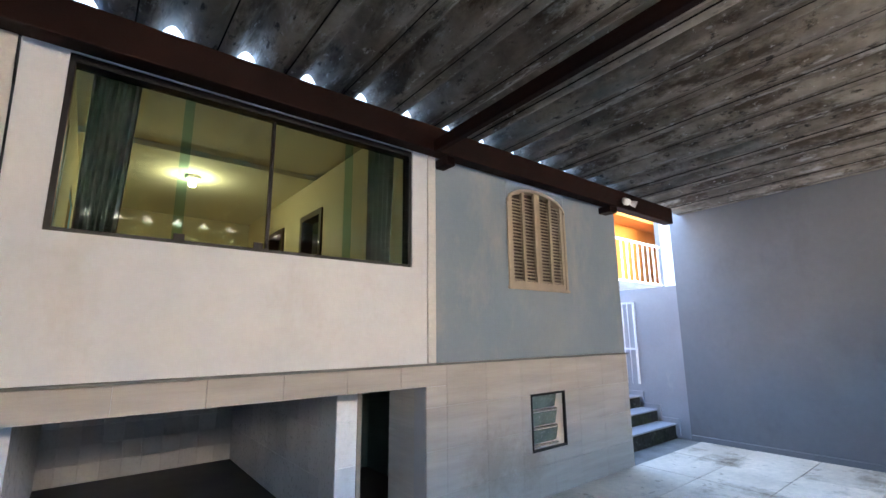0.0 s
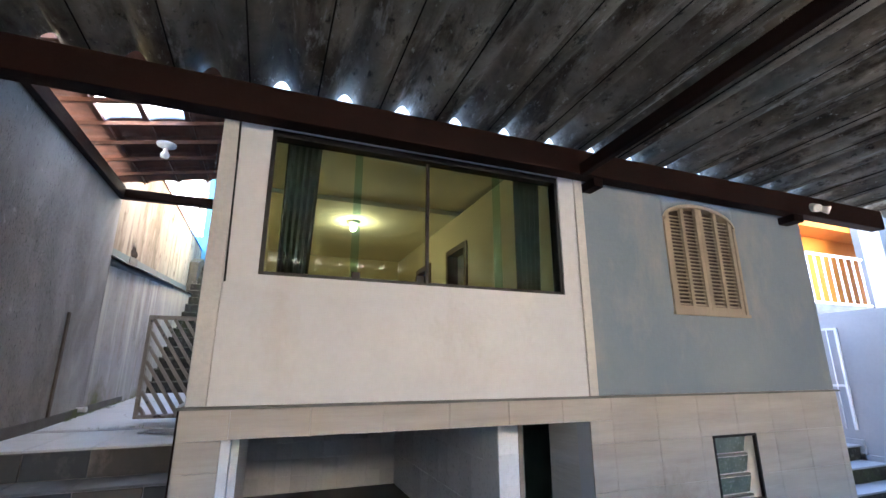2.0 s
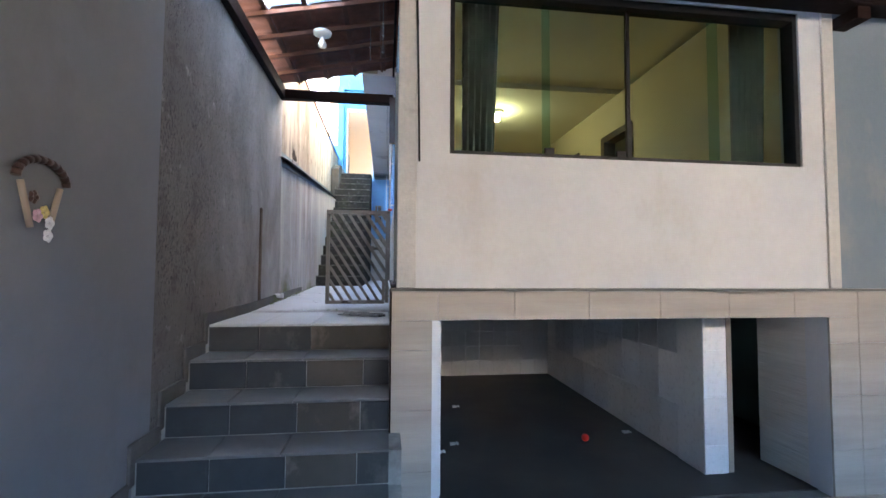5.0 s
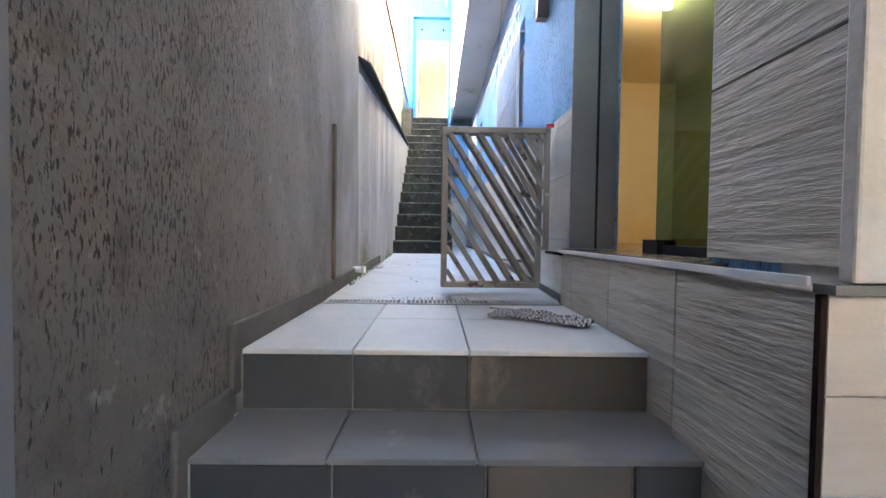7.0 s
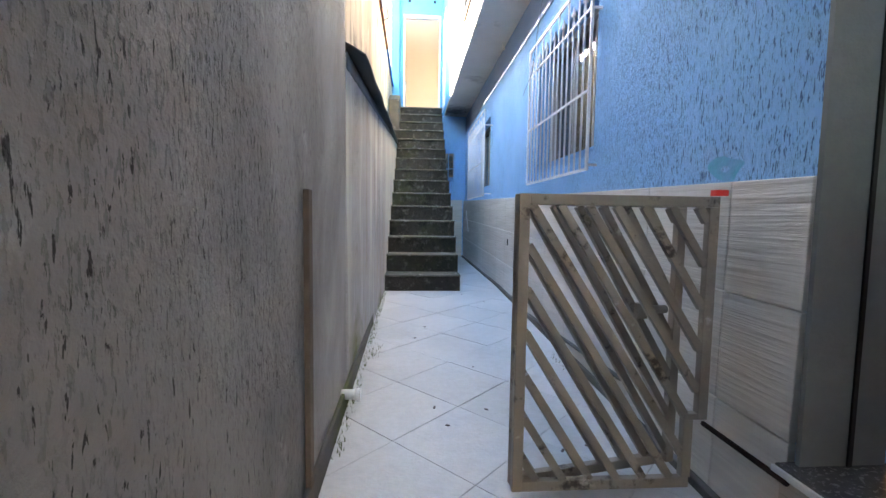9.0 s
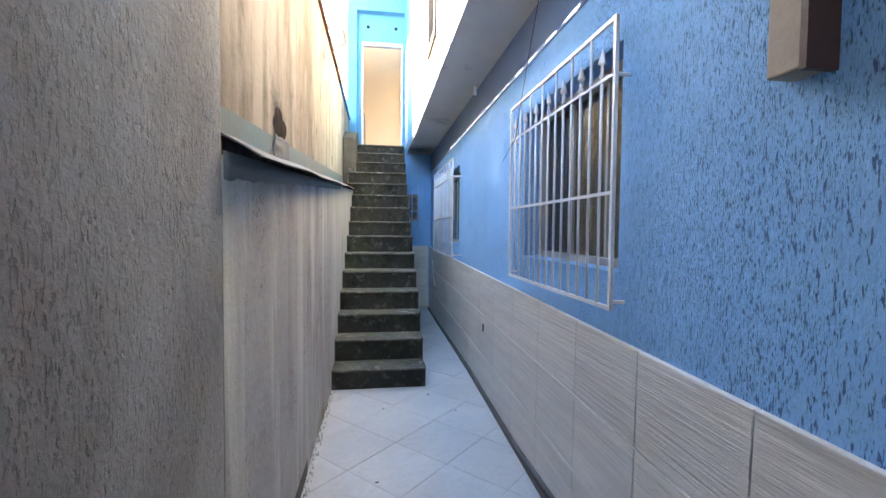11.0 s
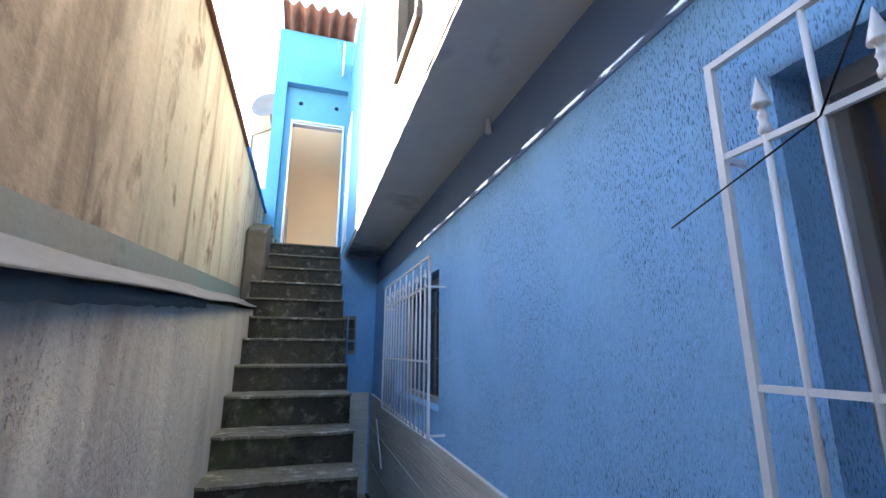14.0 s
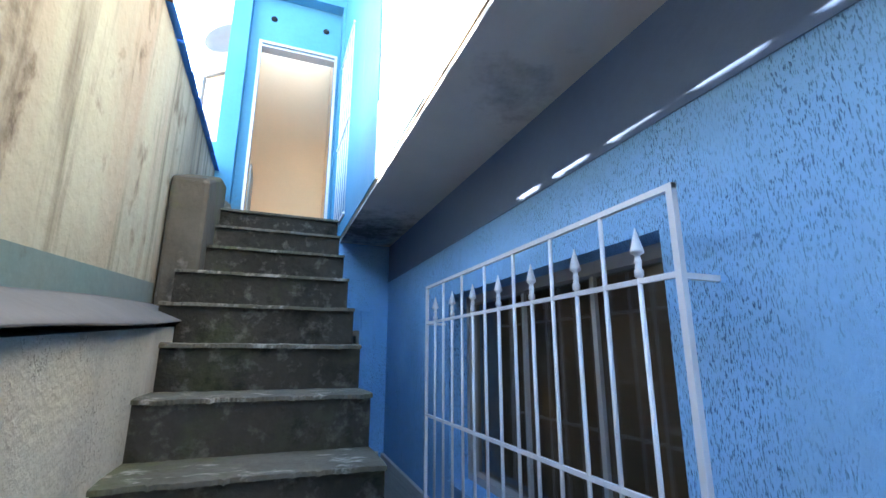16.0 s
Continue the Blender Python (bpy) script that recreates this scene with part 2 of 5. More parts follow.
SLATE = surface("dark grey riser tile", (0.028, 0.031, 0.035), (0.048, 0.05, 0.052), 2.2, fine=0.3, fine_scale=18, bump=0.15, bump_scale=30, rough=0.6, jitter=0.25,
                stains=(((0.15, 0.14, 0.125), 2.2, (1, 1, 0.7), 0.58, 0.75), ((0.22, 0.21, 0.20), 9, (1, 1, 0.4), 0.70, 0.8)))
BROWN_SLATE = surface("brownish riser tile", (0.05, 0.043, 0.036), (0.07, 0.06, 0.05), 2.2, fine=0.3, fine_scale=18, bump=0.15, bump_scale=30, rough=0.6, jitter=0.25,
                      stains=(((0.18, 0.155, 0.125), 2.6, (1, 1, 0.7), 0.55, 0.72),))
WOOD_TILE = surface("grey wood-look wall tile", (0.50, 0.455, 0.40), (0.40, 0.36, 0.31), 2.0, (0.8, 0.8, 5), fine=0.18, fine_scale=9, fine_stretch=(0.8, 0.8, 8), bump=0.8,
                    bump_scale=6, bump_stretch=(0.55, 0.55, 6), dist=0.02, rough=0.65, jitter=0.12, stains=(((0.26, 0.23, 0.195), 3.5, (0.7, 0.7, 6), 0.60, 0.70),))
PALE_TILE = surface("pale ribbed wall tile", (0.63, 0.60, 0.56), (0.54, 0.51, 0.47), 2.2, (0.6, 0.6, 6), fine=0.14, fine_scale=9, fine_stretch=(0.5, 0.5, 12), bump=0.6,
                    bump_scale=7, bump_stretch=(0.35, 0.35, 9), dist=0.014, rough=0.6, jitter=0.08)
FRONT_TILE = surface("cream marbled wall tile", (0.43, 0.38, 0.325), (0.35, 0.305, 0.26), 2.0, (0.5, 0.5, 5), fine=0.1, fine_scale=14, fine_stretch=(0.4, 0.4, 6), bump=0.15, rough=0.45,
                     jitter=0.08, stains=(((0.36, 0.30, 0.25), 4.0, (0.5, 0.5, 5), 0.62, 0.76), ((0.40, 0.34, 0.28), 1.3, (1, 1, 1), 0.62, 0.8)))
WHITE_TILE = surface("white glazed tile", (0.78, 0.76, 0.75), (0.70, 0.68, 0.67), 2, fine=0.1, bump=0.03, rough=0.3, jitter=0.16)
CEMENT_SHEET = surface("weathered fibre-cement sheet", (0.34, 0.30, 0.25), (0.16, 0.135, 0.11), 2.4, (1.4, 0.45, 1), spread=(0.40, 0.60), fine=0.6, fine_scale=9, bump=0.6, bump_scale=30, rough=0.95,
                       stains=(((0.085, 0.065, 0.048), 3.2, (1.6, 0.45, 1), 0.50, 0.62), ((0.46, 0.44, 0.41), 5.0, (1.6, 0.4, 1), 0.58, 0.66), ((0.05, 0.044, 0.038), 13, (1.2, 0.6, 1), 0.57, 0.66), ((0.50, 0.48, 0.45), 22, (1.2, 0.6, 1), 0.60, 0.68),
                               ((0.17, 0.185, 0.175), 1.2, (1, 0.5, 1), 0.56, 0.72)))
LAP_SHADE = surface("black lap shade line", (0.012, 0.011, 0.010), None, fine=0.4, bump=0.3, rough=0.95, spec=0.1)
DARK_WOOD = surface("dark stained timber", (0.014, 0.0045, 0.0035), (0.008, 0.003, 0.0025), 3, (1, 1, 1), fine=0.5, fine_scale=12, fine_stretch=(1, 1, 6), bump=0.3, rough=0.75, spec=0.15, stains=(((0.05, 0.03, 0.022), 6, (1, 1, 1), 0.66, 0.76),))
ROOF_WOOD = surface("reddish roof timber", (0.14, 0.055, 0.032), (0.06, 0.026, 0.018), 4, fine=0.4, fine_scale=15, bump=0.3, rough=0.75)
CLAY = surface("fired clay tile", (0.19, 0.08, 0.052), (0.11, 0.046, 0.03), 5, fine=0.4, fine_scale=25, bump=0.3, rough=0.9, jitter=0.4, stains=(((0.10, 0.07, 0.06), 3.5, (1, 1, 1), 0.56, 0.75),))
WORN_METAL = surface("scuffed beige-painted iron", (0.25, 0.215, 0.175), (0.19, 0.16, 0.13), 5, fine=0.25, fine_scale=40, bump=0.2, rough=0.5,
                     stains=(((0.04, 0.028, 0.024), 9, (1, 1, 1), 0.585, 0.66), ((0.52, 0.49, 0.45), 7, (1, 1, 1), 0.64, 0.74)))
WHITE_METAL = surface("white painted iron", (0.72, 0.72, 0.74), (0.62, 0.62, 0.64), 4, fine=0.1, bump=0.05, rough=0.4, stains=(((0.40, 0.34, 0.28), 14, (1, 1, 1), 0.72, 0.78),))
BLACK_METAL = surface("black aluminium frame", (0.008, 0.008, 0.009), None, fine=0.2, bump=0.05, rough=0.45, spec=0.2)
UPSTAND = surface("zinc strip with old teal paint", (0.15, 0.155, 0.15), (0.10, 0.19, 0.20), 0.8, fine=0.3, bump=0.3, bump_scale=12, rough=0.75, stains=(((0.07, 0.06, 0.05), 5, (1, 1, 1), 0.58, 0.74),))
ZINC = surface("weathered zinc flashing", (0.15, 0.15, 0.148), (0.10, 0.10, 0.098), 2.0, fine=0.3, bump=0.3, bump_scale=12, rough=0.7, metal=0.25, stains=(((0.20, 0.18, 0.15), 4, (1, 1, 1), 0.6, 0.75),))
CREAM_WOOD = surface("cream painted shutter wood", (0.34, 0.27, 0.205), (0.28, 0.225, 0.175), 5, fine=0.15, bump=0.15, rough=0.6)
DOOR_WOOD = surface("dark brown door timber", (0.05, 0.022, 0.016), (0.035, 0.016, 0.012), 4, fine=0.3, bump=0.1, rough=0.4)
YELLOW_WALL = surface("pale yellow room paint", (0.64, 0.54, 0.385), (0.60, 0.505, 0.36), 1.0, fine=0.05, bump=0.1, rough=0.7)
CEIL_PAINT = surface("cream ceiling paint", (0.82, 0.77, 0.62), (0.79, 0.74, 0.60), 1.0, fine=0.04, bump=0.06, rough=0.8)
ROOM_FLOOR = surface("polished beige floor tile", (0.46, 0.34, 0.22), (0.40, 0.29, 0.19), 1.5, fine=0.1, bump=0.02, rough=0.18, jitter=0.06)
STONE_SILL = surface("dark granite", (0.06, 0.062, 0.065), (0.10, 0.10, 0.105), 14, fine=0.3, fine_scale=80, bump=0.03, rough=0.25)
CURTAIN = surface("dark grey-brown curtain cloth", (0.20, 0.14, 0.11), (0.14, 0.10, 0.08), 3, fine=0.2, fine_scale=60, bump=0.2, rough=0.95)
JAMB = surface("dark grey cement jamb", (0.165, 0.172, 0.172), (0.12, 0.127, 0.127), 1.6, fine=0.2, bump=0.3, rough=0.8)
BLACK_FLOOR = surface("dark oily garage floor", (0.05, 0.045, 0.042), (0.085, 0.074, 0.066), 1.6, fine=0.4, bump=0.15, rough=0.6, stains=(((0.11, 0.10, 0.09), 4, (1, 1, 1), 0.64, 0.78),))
YARD = surface("worn yard paving", (0.66, 0.57, 0.46), (0.50, 0.43, 0.34), 1.2, fine=0.3, fine_scale=14, bump=0.3, bump_scale=25, rough=0.85, jitter=0.15,
               stains=(((0.20, 0.16, 0.11), 1.3, (1, 1, 1), 0.54, 0.70), ((0.12, 0.095, 0.07), 5.0, (1, 1, 1), 0.60, 0.72),))
PALE_GROUND = surface("pale light-bouncing ground", (0.30, 0.29, 0.27), (0.22, 0.215, 0.20), 2, fine=0.4, fine_scale=60, bump=0.4)
ORANGE = surface("orange house paint", (0.55, 0.17, 0.015), (0.48, 0.145, 0.012), 1.0, fine=0.08, bump=0.15)
LILAC = surface("pale lilac wall paint", (0.33, 0.33, 0.355), (0.27, 0.27, 0.295), 1.0, fine=0.1, bump=0.15, stains=(((0.40, 0.38, 0.37), 3, (1, 1, 0.4), 0.62, 0.8),))
WHITE_PLASTIC = surface("white plastic", (0.75, 0.75, 0.74), None, fine=0.08, bump=0.03, rough=0.35)
RED_PLASTIC = surface("red plastic", (0.70, 0.03, 0.02), None, fine=0.1, bump=0.03, rough=0.4)
CLOTH = surface("black and white checked rag", (0.62, 0.62, 0.62), None, 26, fine=0.3, fine_scale=60, bump=0.5, rough=0.95)
_ct = CLOTH.node_tree
_cp = _ct.nodes["Geometry"].outputs["Position"]
_ck = _ct.nodes.new("ShaderNodeTexChecker")
_ck.inputs["Scale"].default_value, _ck.inputs["Color1"].default_value, _ck.inputs["Color2"].default_value = 105, (0.05, 0.05, 0.055, 1), (0.46, 0.46, 0.46, 1)
_cv = _ct.nodes.new("ShaderNodeVectorMath")
_cv.operation = "MULTIPLY"
_cv.inputs[1].default_value = (1.0, 0.8, 0.0)
_cr = _ct.nodes.new("ShaderNodeVectorRotate")
_cr.inputs["Angle"].default_value = 0.7
_ct.links.new(_cp, _cv.inputs[0])
_ct.links.new(_cv.outputs[0], _cr.inputs["Vector"])
_ct.links.new(_cr.outputs[0], _ck.inputs["Vector"])
_ct.links.new(mix(_ct, ramp(_ct, noise_tex(_ct, _cp, 14, (1, 1, 1), 4), 0.35, 0.75), _ck.outputs["Color"], (0.22, 0.22, 0.225)), _ct.nodes["Principled BSDF"].inputs["Base Color"])
GRATE = surface("dirty white plastic grating", (0.42, 0.41, 0.40), (0.30, 0.29, 0.28), 5, fine=0.3, bump=0.1, rough=0.5, stains=(((0.16, 0.15, 0.13), 9, (1, 1, 1), 0.60, 0.74),))
FROST = surface("frosted greenish glass", (0.15, 0.19, 0.175), (0.11, 0.145, 0.13), 6, fine=0.1, bump=0.1, rough=0.25)
SKIRT = surface("dirty cement skirting", (0.115, 0.107, 0.10), (0.075, 0.071, 0.066), 3, fine=0.3, bump=0.4, rough=0.9, stains=(((0.12, 0.13, 0.07), 2.0, (1, 1, 1), 0.56, 0.72),))
MOSSY_BLOCK = surface("mossy weathered block", (0.085, 0.076, 0.06), (0.045, 0.04, 0.03), 3, fine=0.4, bump=0.7, bump_scale=25, rough=0.95, stains=(((0.08, 0.09, 0.03), 2.2, (1, 1, 1), 0.52, 0.70), ((0.22, 0.205, 0.175), 3.0, (1, 1, 1), 0.55, 0.66)))
MOSS = surface("moss", (0.09, 0.12, 0.035), (0.13, 0.15, 0.06), 30, fine=0.5, fine_scale=90, bump=0.6, rough=0.95)
GREEN_GLASS = glass("green float glass", (0.74, 0.90, 0.90))
DEEP_GLASS = glass("thick green door glass", (0.42, 0.56, 0.48))
DISH_PAINT = surface("grey dish paint", (0.14, 0.135, 0.13), (0.11, 0.105, 0.10), 3, fine=0.15, bump=0.05, rough=0.5)
BLUE_TRIM = surface("blue roof edge paint", (0.05, 0.20, 0.60), None, fine=0.2, bump=0.2)
WASH_GREEN = surface("dull green wall paint", (0.13, 0.19, 0.165), (0.10, 0.15, 0.13), 2, fine=0.15, bump=0.1, rough=0.6)
OLD_WOOD = surface("old brown wood", (0.12, 0.09, 0.066), (0.07, 0.052, 0.04), 6, fine=0.4, fine_scale=30, bump=0.4, rough=0.9)
ALU = surface("dull aluminium", (0.42, 0.41, 0.40), None, fine=0.15, bump=0.05, rough=0.45, metal=0.4)
# Brown raised to carry the beige wall's reflection in the panes.
BROWN_CLOTH_REFLECT = surface("brown curtain cloth with reflected wall tone", (0.24, 0.17, 0.105), (0.17, 0.12, 0.075), 3, fine=0.2, fine_scale=60, bump=0.2, rough=0.95)
CLEAR_GLASS = glass("plain window glass", (0.80, 0.80, 0.78), 0.0, 0.10)
MILKY = glass("translucent roof tile", (0.95, 0.97, 1.0), 0.4)
_tn = MILKY.node_tree.nodes.new("ShaderNodeBsdfTranslucent")
_tn.inputs[0].default_value = (0.92, 0.94, 0.96, 1)
_tm = MILKY.node_tree.nodes.new("ShaderNodeMixShader")
MILKY.node_tree.links.new(MILKY.node_tree.nodes["Transparent BSDF"].outputs[0], _tm.inputs[1])
MILKY.node_tree.links.new(_tn.outputs[0], _tm.inputs[2])
MILKY.node_tree.links.new(_tm.outputs[0], MILKY.node_tree.nodes["Material Output"].inputs[0])
BULB = glow("lit warm bulb", (1.0, 0.72, 0.30), 9.0)

smudge(FRONT_TILE, (3.05, 3.115, 0.40), 0.42, (0.29, 0.245, 0.20))
smudge(FRONT_TILE, (3.55, 3.115, 0.36), 0.30, (0.30, 0.25, 0.205))
smudge(SOFFIT, (-0.80, 11.6, 3.77), 0.55, (0.12, 0.115, 0.105))
smudge(CYAN_WALL, (-1.85, 12.40, 3.9), 0.32, (0.07, 0.12, 0.10))
smudge(SKIRT, (-1.80, 5.6, 1.10), 0.30, (0.09, 0.10, 0.035))


# ---- mesh helpers ----
class Shape:
    """Collects vertices and faces of one mesh."""

    def __init__(self):
        self.v, self.f, self.s = [], [], []

    def box(self, x0, x1, y0, y1, z0, z1):
        n = len(self.v)
        self.v += [(x, y, z) for z in (z0, z1) for x, y in ((x0, y0), (x1, y0), (x1, y1), (x0, y1))]
        self.f += [tuple(n + i for i in q) for q in ((3, 2, 1, 0), (4, 5, 6, 7), (0, 1, 5, 4), (1, 2, 6, 5), (2, 3, 7, 6), (3, 0, 4, 7))]
        self.s += [False] * 6
        return self

    def prism(self, poly, axis, a, b):
        """Extrudes a polygon of two coordinates along axis from a to b."""
        n, k = len(self.v), len(poly)
        place = {"x": lambda p, c: (c, p[0], p[1]), "y": lambda p, c: (p[0], c, p[1]), "z": lambda p, c: (p[0], p[1], c)}[axis]
        self.v += [place(p, a) for p in poly] + [place(p, b) for p in poly]
        self.f += [tuple(n + i for i in reversed(range(k))), tuple(n + k + i for i in range(k))]
        self.f += [(n + i, n + (i + 1) % k, n + k + (i + 1) % k, n + k + i) for i in range(k)]
        self.s += [False] * (k + 2)
        return self

    def rod(self, p, q, r, k=10, r2=None):
        p, q = Vector(p), Vector(q)
        d = (q - p).normalized()
        u = d.orthogonal().normalized()
        w = d.cross(u)
        n, r2 = len(self.v), r if r2 is None else r2
        for c, rr in ((p, r), (q, r2)):
            self.v += [tuple(c + rr * (math.cos(6.2832 * i / k) * u + math.sin(6.2832 * i / k) * w)) for i in range(k)]
        self.f += [(n + i, n + (i + 1) % k, n + k + (i + 1) % k, n + k + i) for i in range(k)]
        self.s += [True] * k
        self.f += [tuple(n + i for i in reversed(range(k))), tuple(n + k + i for i in range(k))]
        self.s += [False] * 2
        return self

    def bar(self, p, q, w, h, up=(0, 0, 1)):
        """A bar of rectangular section from p to q; w across, h along up."""
        p, q, up = Vector(p), Vector(q), Vector(up)
        d = (q - p).normalized()
        a = d.cross(up).normalized() * (w / 2)
        b = a.cross(d).normalized() * (h / 2)
        n = len(self.v)
        self.v += [tuple(c + i * a + j * b) for c in (p, q) for i, j in ((-1, -1), (1, -1), (1, 1), (-1, 1))]
        self.f += [tuple(n + i for i in t) for t in ((3, 2, 1, 0), (4, 5, 6, 7), (0, 1, 5, 4), (1, 2, 6, 5), (2, 3, 7, 6), (3, 0, 4, 7))]
        self.s += [False] * 6
        return self

    def grid(self, fn, nu, nv, smooth=True, thick=None):
        """A sheet fn(u, v) of nu by nv cells; thick: a vector that gives it a second side."""
        for side in ((0,) if thick is None else (0, 1)):
            n = len(self.v)
            off = Vector(thick) if side else Vector((0, 0, 0))
            self.v += [tuple(Vector(fn(i / nu, j / nv)) + off) for i in range(nu + 1) for j in range(nv + 1)]
            for i in range(nu):
                for j in range(nv):
                    a = n + i * (nv + 1) + j
                    q = (a, a + nv + 1, a + nv + 2, a + 1)
                    self.f.append(q if not side else q[::-1])
                    self.s.append(smooth)
        if thick is not None:
            m = (nu + 1) * (nv + 1)
            n = len(self.v) - 2 * m
            rim = [i * (nv + 1) for i in range(nu + 1)] + [nu * (nv + 1) + j for j in range(1, nv + 1)]
            rim += [i * (nv + 1) + nv for i in range(nu - 1, -1, -1)] + [j for j in range(nv - 1, 0, -1)]
            for a, b in zip(rim, rim[1:] + rim[:1]):
                self.f.append((n + b, n + a, n + m + a, n + m + b))
                self.s.append(False)
        return self

    def lathe(self, profile, centre, k=24, axis=(0, 0, 1)):
        """Turns (radius, height) pairs round an axis through centre."""
        c, d = Vector(centre), Vector(axis).normalized()
        u = d.orthogonal().normalized()
        w = d.cross(u)
        n = len(self.v)
        for r, h in profile:
            self.v += [tuple(c + h * d + max(r, 0.0005) * (math.cos(6.2832 * i / k) * u + math.sin(6.2832 * i / k) * w)) for i in range(k)]
        for j in range(len(profile) - 1):
            for i in range(k):
                a, b = n + j * k + i, n + j * k + (i + 1) % k
                self.f.append((a, b, b + k, a + k))
                self.s.append(True)
        return self

    def mesh(self, name):
        me = bpy.data.meshes.new(name)
        me.from_pydata(self.v, [], self.f)
        me.polygons.foreach_set("use_smooth", self.s)
        me.update()
        bm = bmesh.new()
        bm.from_mesh(me)
        bmesh.ops.recalc_face_normals(bm, faces=bm.faces)
        bm.to_mesh(me)
        bm.free()
        return me


def part(name, shape, material, parent=None, label="", bevel=0.0):
    """One mesh object, under a thing or a part, or at top level."""
    ob = new(name, shape.mesh(name))
    ob.data.materials.append(material)
    ob.parent = parent
    if parent is not None:
        ob.matrix_parent_inverse = parent.matrix_world.inverted() if parent.type == "EMPTY" else Matrix()
    if bevel:
        b = ob.modifiers.new("bevel", "BEVEL")
        b.width, b.segments, b.limit_method, b.angle_limit = bevel, 2, "ANGLE", radians(40)
    return tagged(ob, label) if label else ob


def setting(name, shape, material, label, category, bevel=0.0):
    return tagged(part(name, shape, material, None, label, bevel), label, category, kind="structure")


def thing(name, label, category, group="", at=(0, 0, 0)):
    ob = new(name)
    ob.empty_display_size = 0.1
    ob.location = at
    bpy.context.view_layer.update()
    return tagged(ob, label, category, group)


_pieces = {}


def piece(name, w, h, d, c, m, material, parent):
    """A slab piece, w by h by d with chamfered front edges, at the pose m; alike pieces share one mesh."""
    key = (name, round(w, 3), round(h, 3), d, material.name)
    if key not in _pieces:
        s = Shape()
        a, b = w / 2, h / 2
        s.v = [(x * (a - i), y * (b - i), z) for z, i in ((0, 0), (d - c, 0), (d, c)) for x, y in ((-1, -1), (1, -1), (1, 1), (-1, 1))]
        s.f = [(3, 2, 1, 0), (8, 9, 10, 11)] + [(k * 4 + i, k * 4 + (i + 1) % 4, k * 4 + 4 + (i + 1) % 4, k * 4 + 4 + i) for k in (0, 1) for i in range(4)]
        s.s = [False] * 10
        _pieces[key] = s.mesh(name)
        _pieces[key].materials.append(material)
    ob = new(name, _pieces[key])
    ob.parent = parent
    ob.matrix_basis = m
    return ob


def cut(rects, hole):
    """What is left of rectangles (a0, a1, b0, b1) outside a hole."""
    out = []
    for a0, a1, b0, b1 in rects:
        c0, c1, d0, d1 = max(a0, hole[0]), min(a1, hole[1]), max(b0, hole[2]), min(b1, hole[3])
        if c0 >= c1 or d0 >= d1:
            out.append((a0, a1, b0, b1))
            continue
        out += [r for r in ((a0, a1, b0, d0), (a0, a1, d1, b1), (a0, c0, d0, d1), (c1, a1, d0, d1)) if r[1] - r[0] > 0.012 and r[3] - r[2] > 0.012]
    return out


def tiled(name, parent, material, face, at, a_edges, b_edges, holes=(), gap=0.004, depth=0.012, chamfer=0.002, tilt=0.0, slope=0.0):
    """Lays tiles on a plane: face is '-y', '-x', '+x' or '+z', at its place; edges along its two directions."""
    for a0, a1 in zip(a_edges, a_edges[1:]):
        for b0, b1 in zip(b_edges, b_edges[1:]):
            rects = [(a0, a1, b0, b1)]
            for h in holes:
                rects = cut(rects, h)
            for r in rects:
                w, h, ca, cb = r[1] - r[0] - gap, r[3] - r[2] - gap, (r[0] + r[1]) / 2, (r[2] + r[3]) / 2
                if w < 0.008 or h < 0.008:
                    continue
                j = [random.uniform(-tilt, tilt) for _ in range(2)]
                m = {"-y": pose(ca, at, cb, 90 + j[0], j[1], 0), "-x": pose(at, ca, cb, 90 + j[0], j[1], -90), "+x": pose(at, ca, cb, 90 + j[0], j[1], 90),
                     "+z": pose(ca, cb, at, j[0], j[1], 0)}[face]
                if slope:
                    turn = Matrix.Translation((0, 4.7, 1.07)) @ pose(0, 0, 0, slope, 0, 0) @ Matrix.Translation((0, -4.7, -1.07))
                    m = turn @ m
                piece(name, w, h, depth, chamfer, m, material, parent)


def wall_panel(s, axis, a, b, rects):
    """Adds wall boxes: axis 'x' is a wall whose thickness runs along x from a to b; rects are along it and up."""
    for p0, p1, z0, z1 in rects:
        s.box(a, b, p0, p1, z0, z1) if axis == "x" else s.box(p0, p1, a, b, z0, z1)
    return s


def steps(start, stop, size):
    n = max(1, round((stop - start) / size))
    return [start + (stop - start) * i / n for i in range(n + 1)]


# ---- the plan: x across the plot, y along the side passage, z up from the yard ----
FRONT, SIDE, LEFT, RIGHT = 3.13, -0.52, -1.81, 7.35
LANDING, ROOM, SLAB = 1.07, 1.34, 3.77

# ground and yard
# Unseen ground kept pale so it bounces light into the yard.
ground = setting("ground", Shape().box(-400, 400, -400, 400, -0.5, -0.16), PALE_GROUND, "unseen ground around the plot, kept pale to bounce light", "ground")
pavement = setting("pavement", Shape().box(LEFT, RIGHT, -3.2, FRONT + 0.35, -0.155, -0.012), GROUT, "worn paving of the covered front yard", "pavement")

# left boundary wall: dark painted yard part, rough passage part, beige neighbour wall above the flashing
setting("wall_left_yard", Shape().box(LEFT - 0.25, LEFT, -3.2, 3.02, -0.15, 4.2), GREY_WALL, "dark blue-grey painted yard wall", "wall")
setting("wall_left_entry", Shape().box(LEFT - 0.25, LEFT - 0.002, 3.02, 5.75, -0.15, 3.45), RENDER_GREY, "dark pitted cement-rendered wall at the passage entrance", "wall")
s = Shape().box(LEFT - 0.09, LEFT, 5.751, 13.0, -0.15, 2.688)
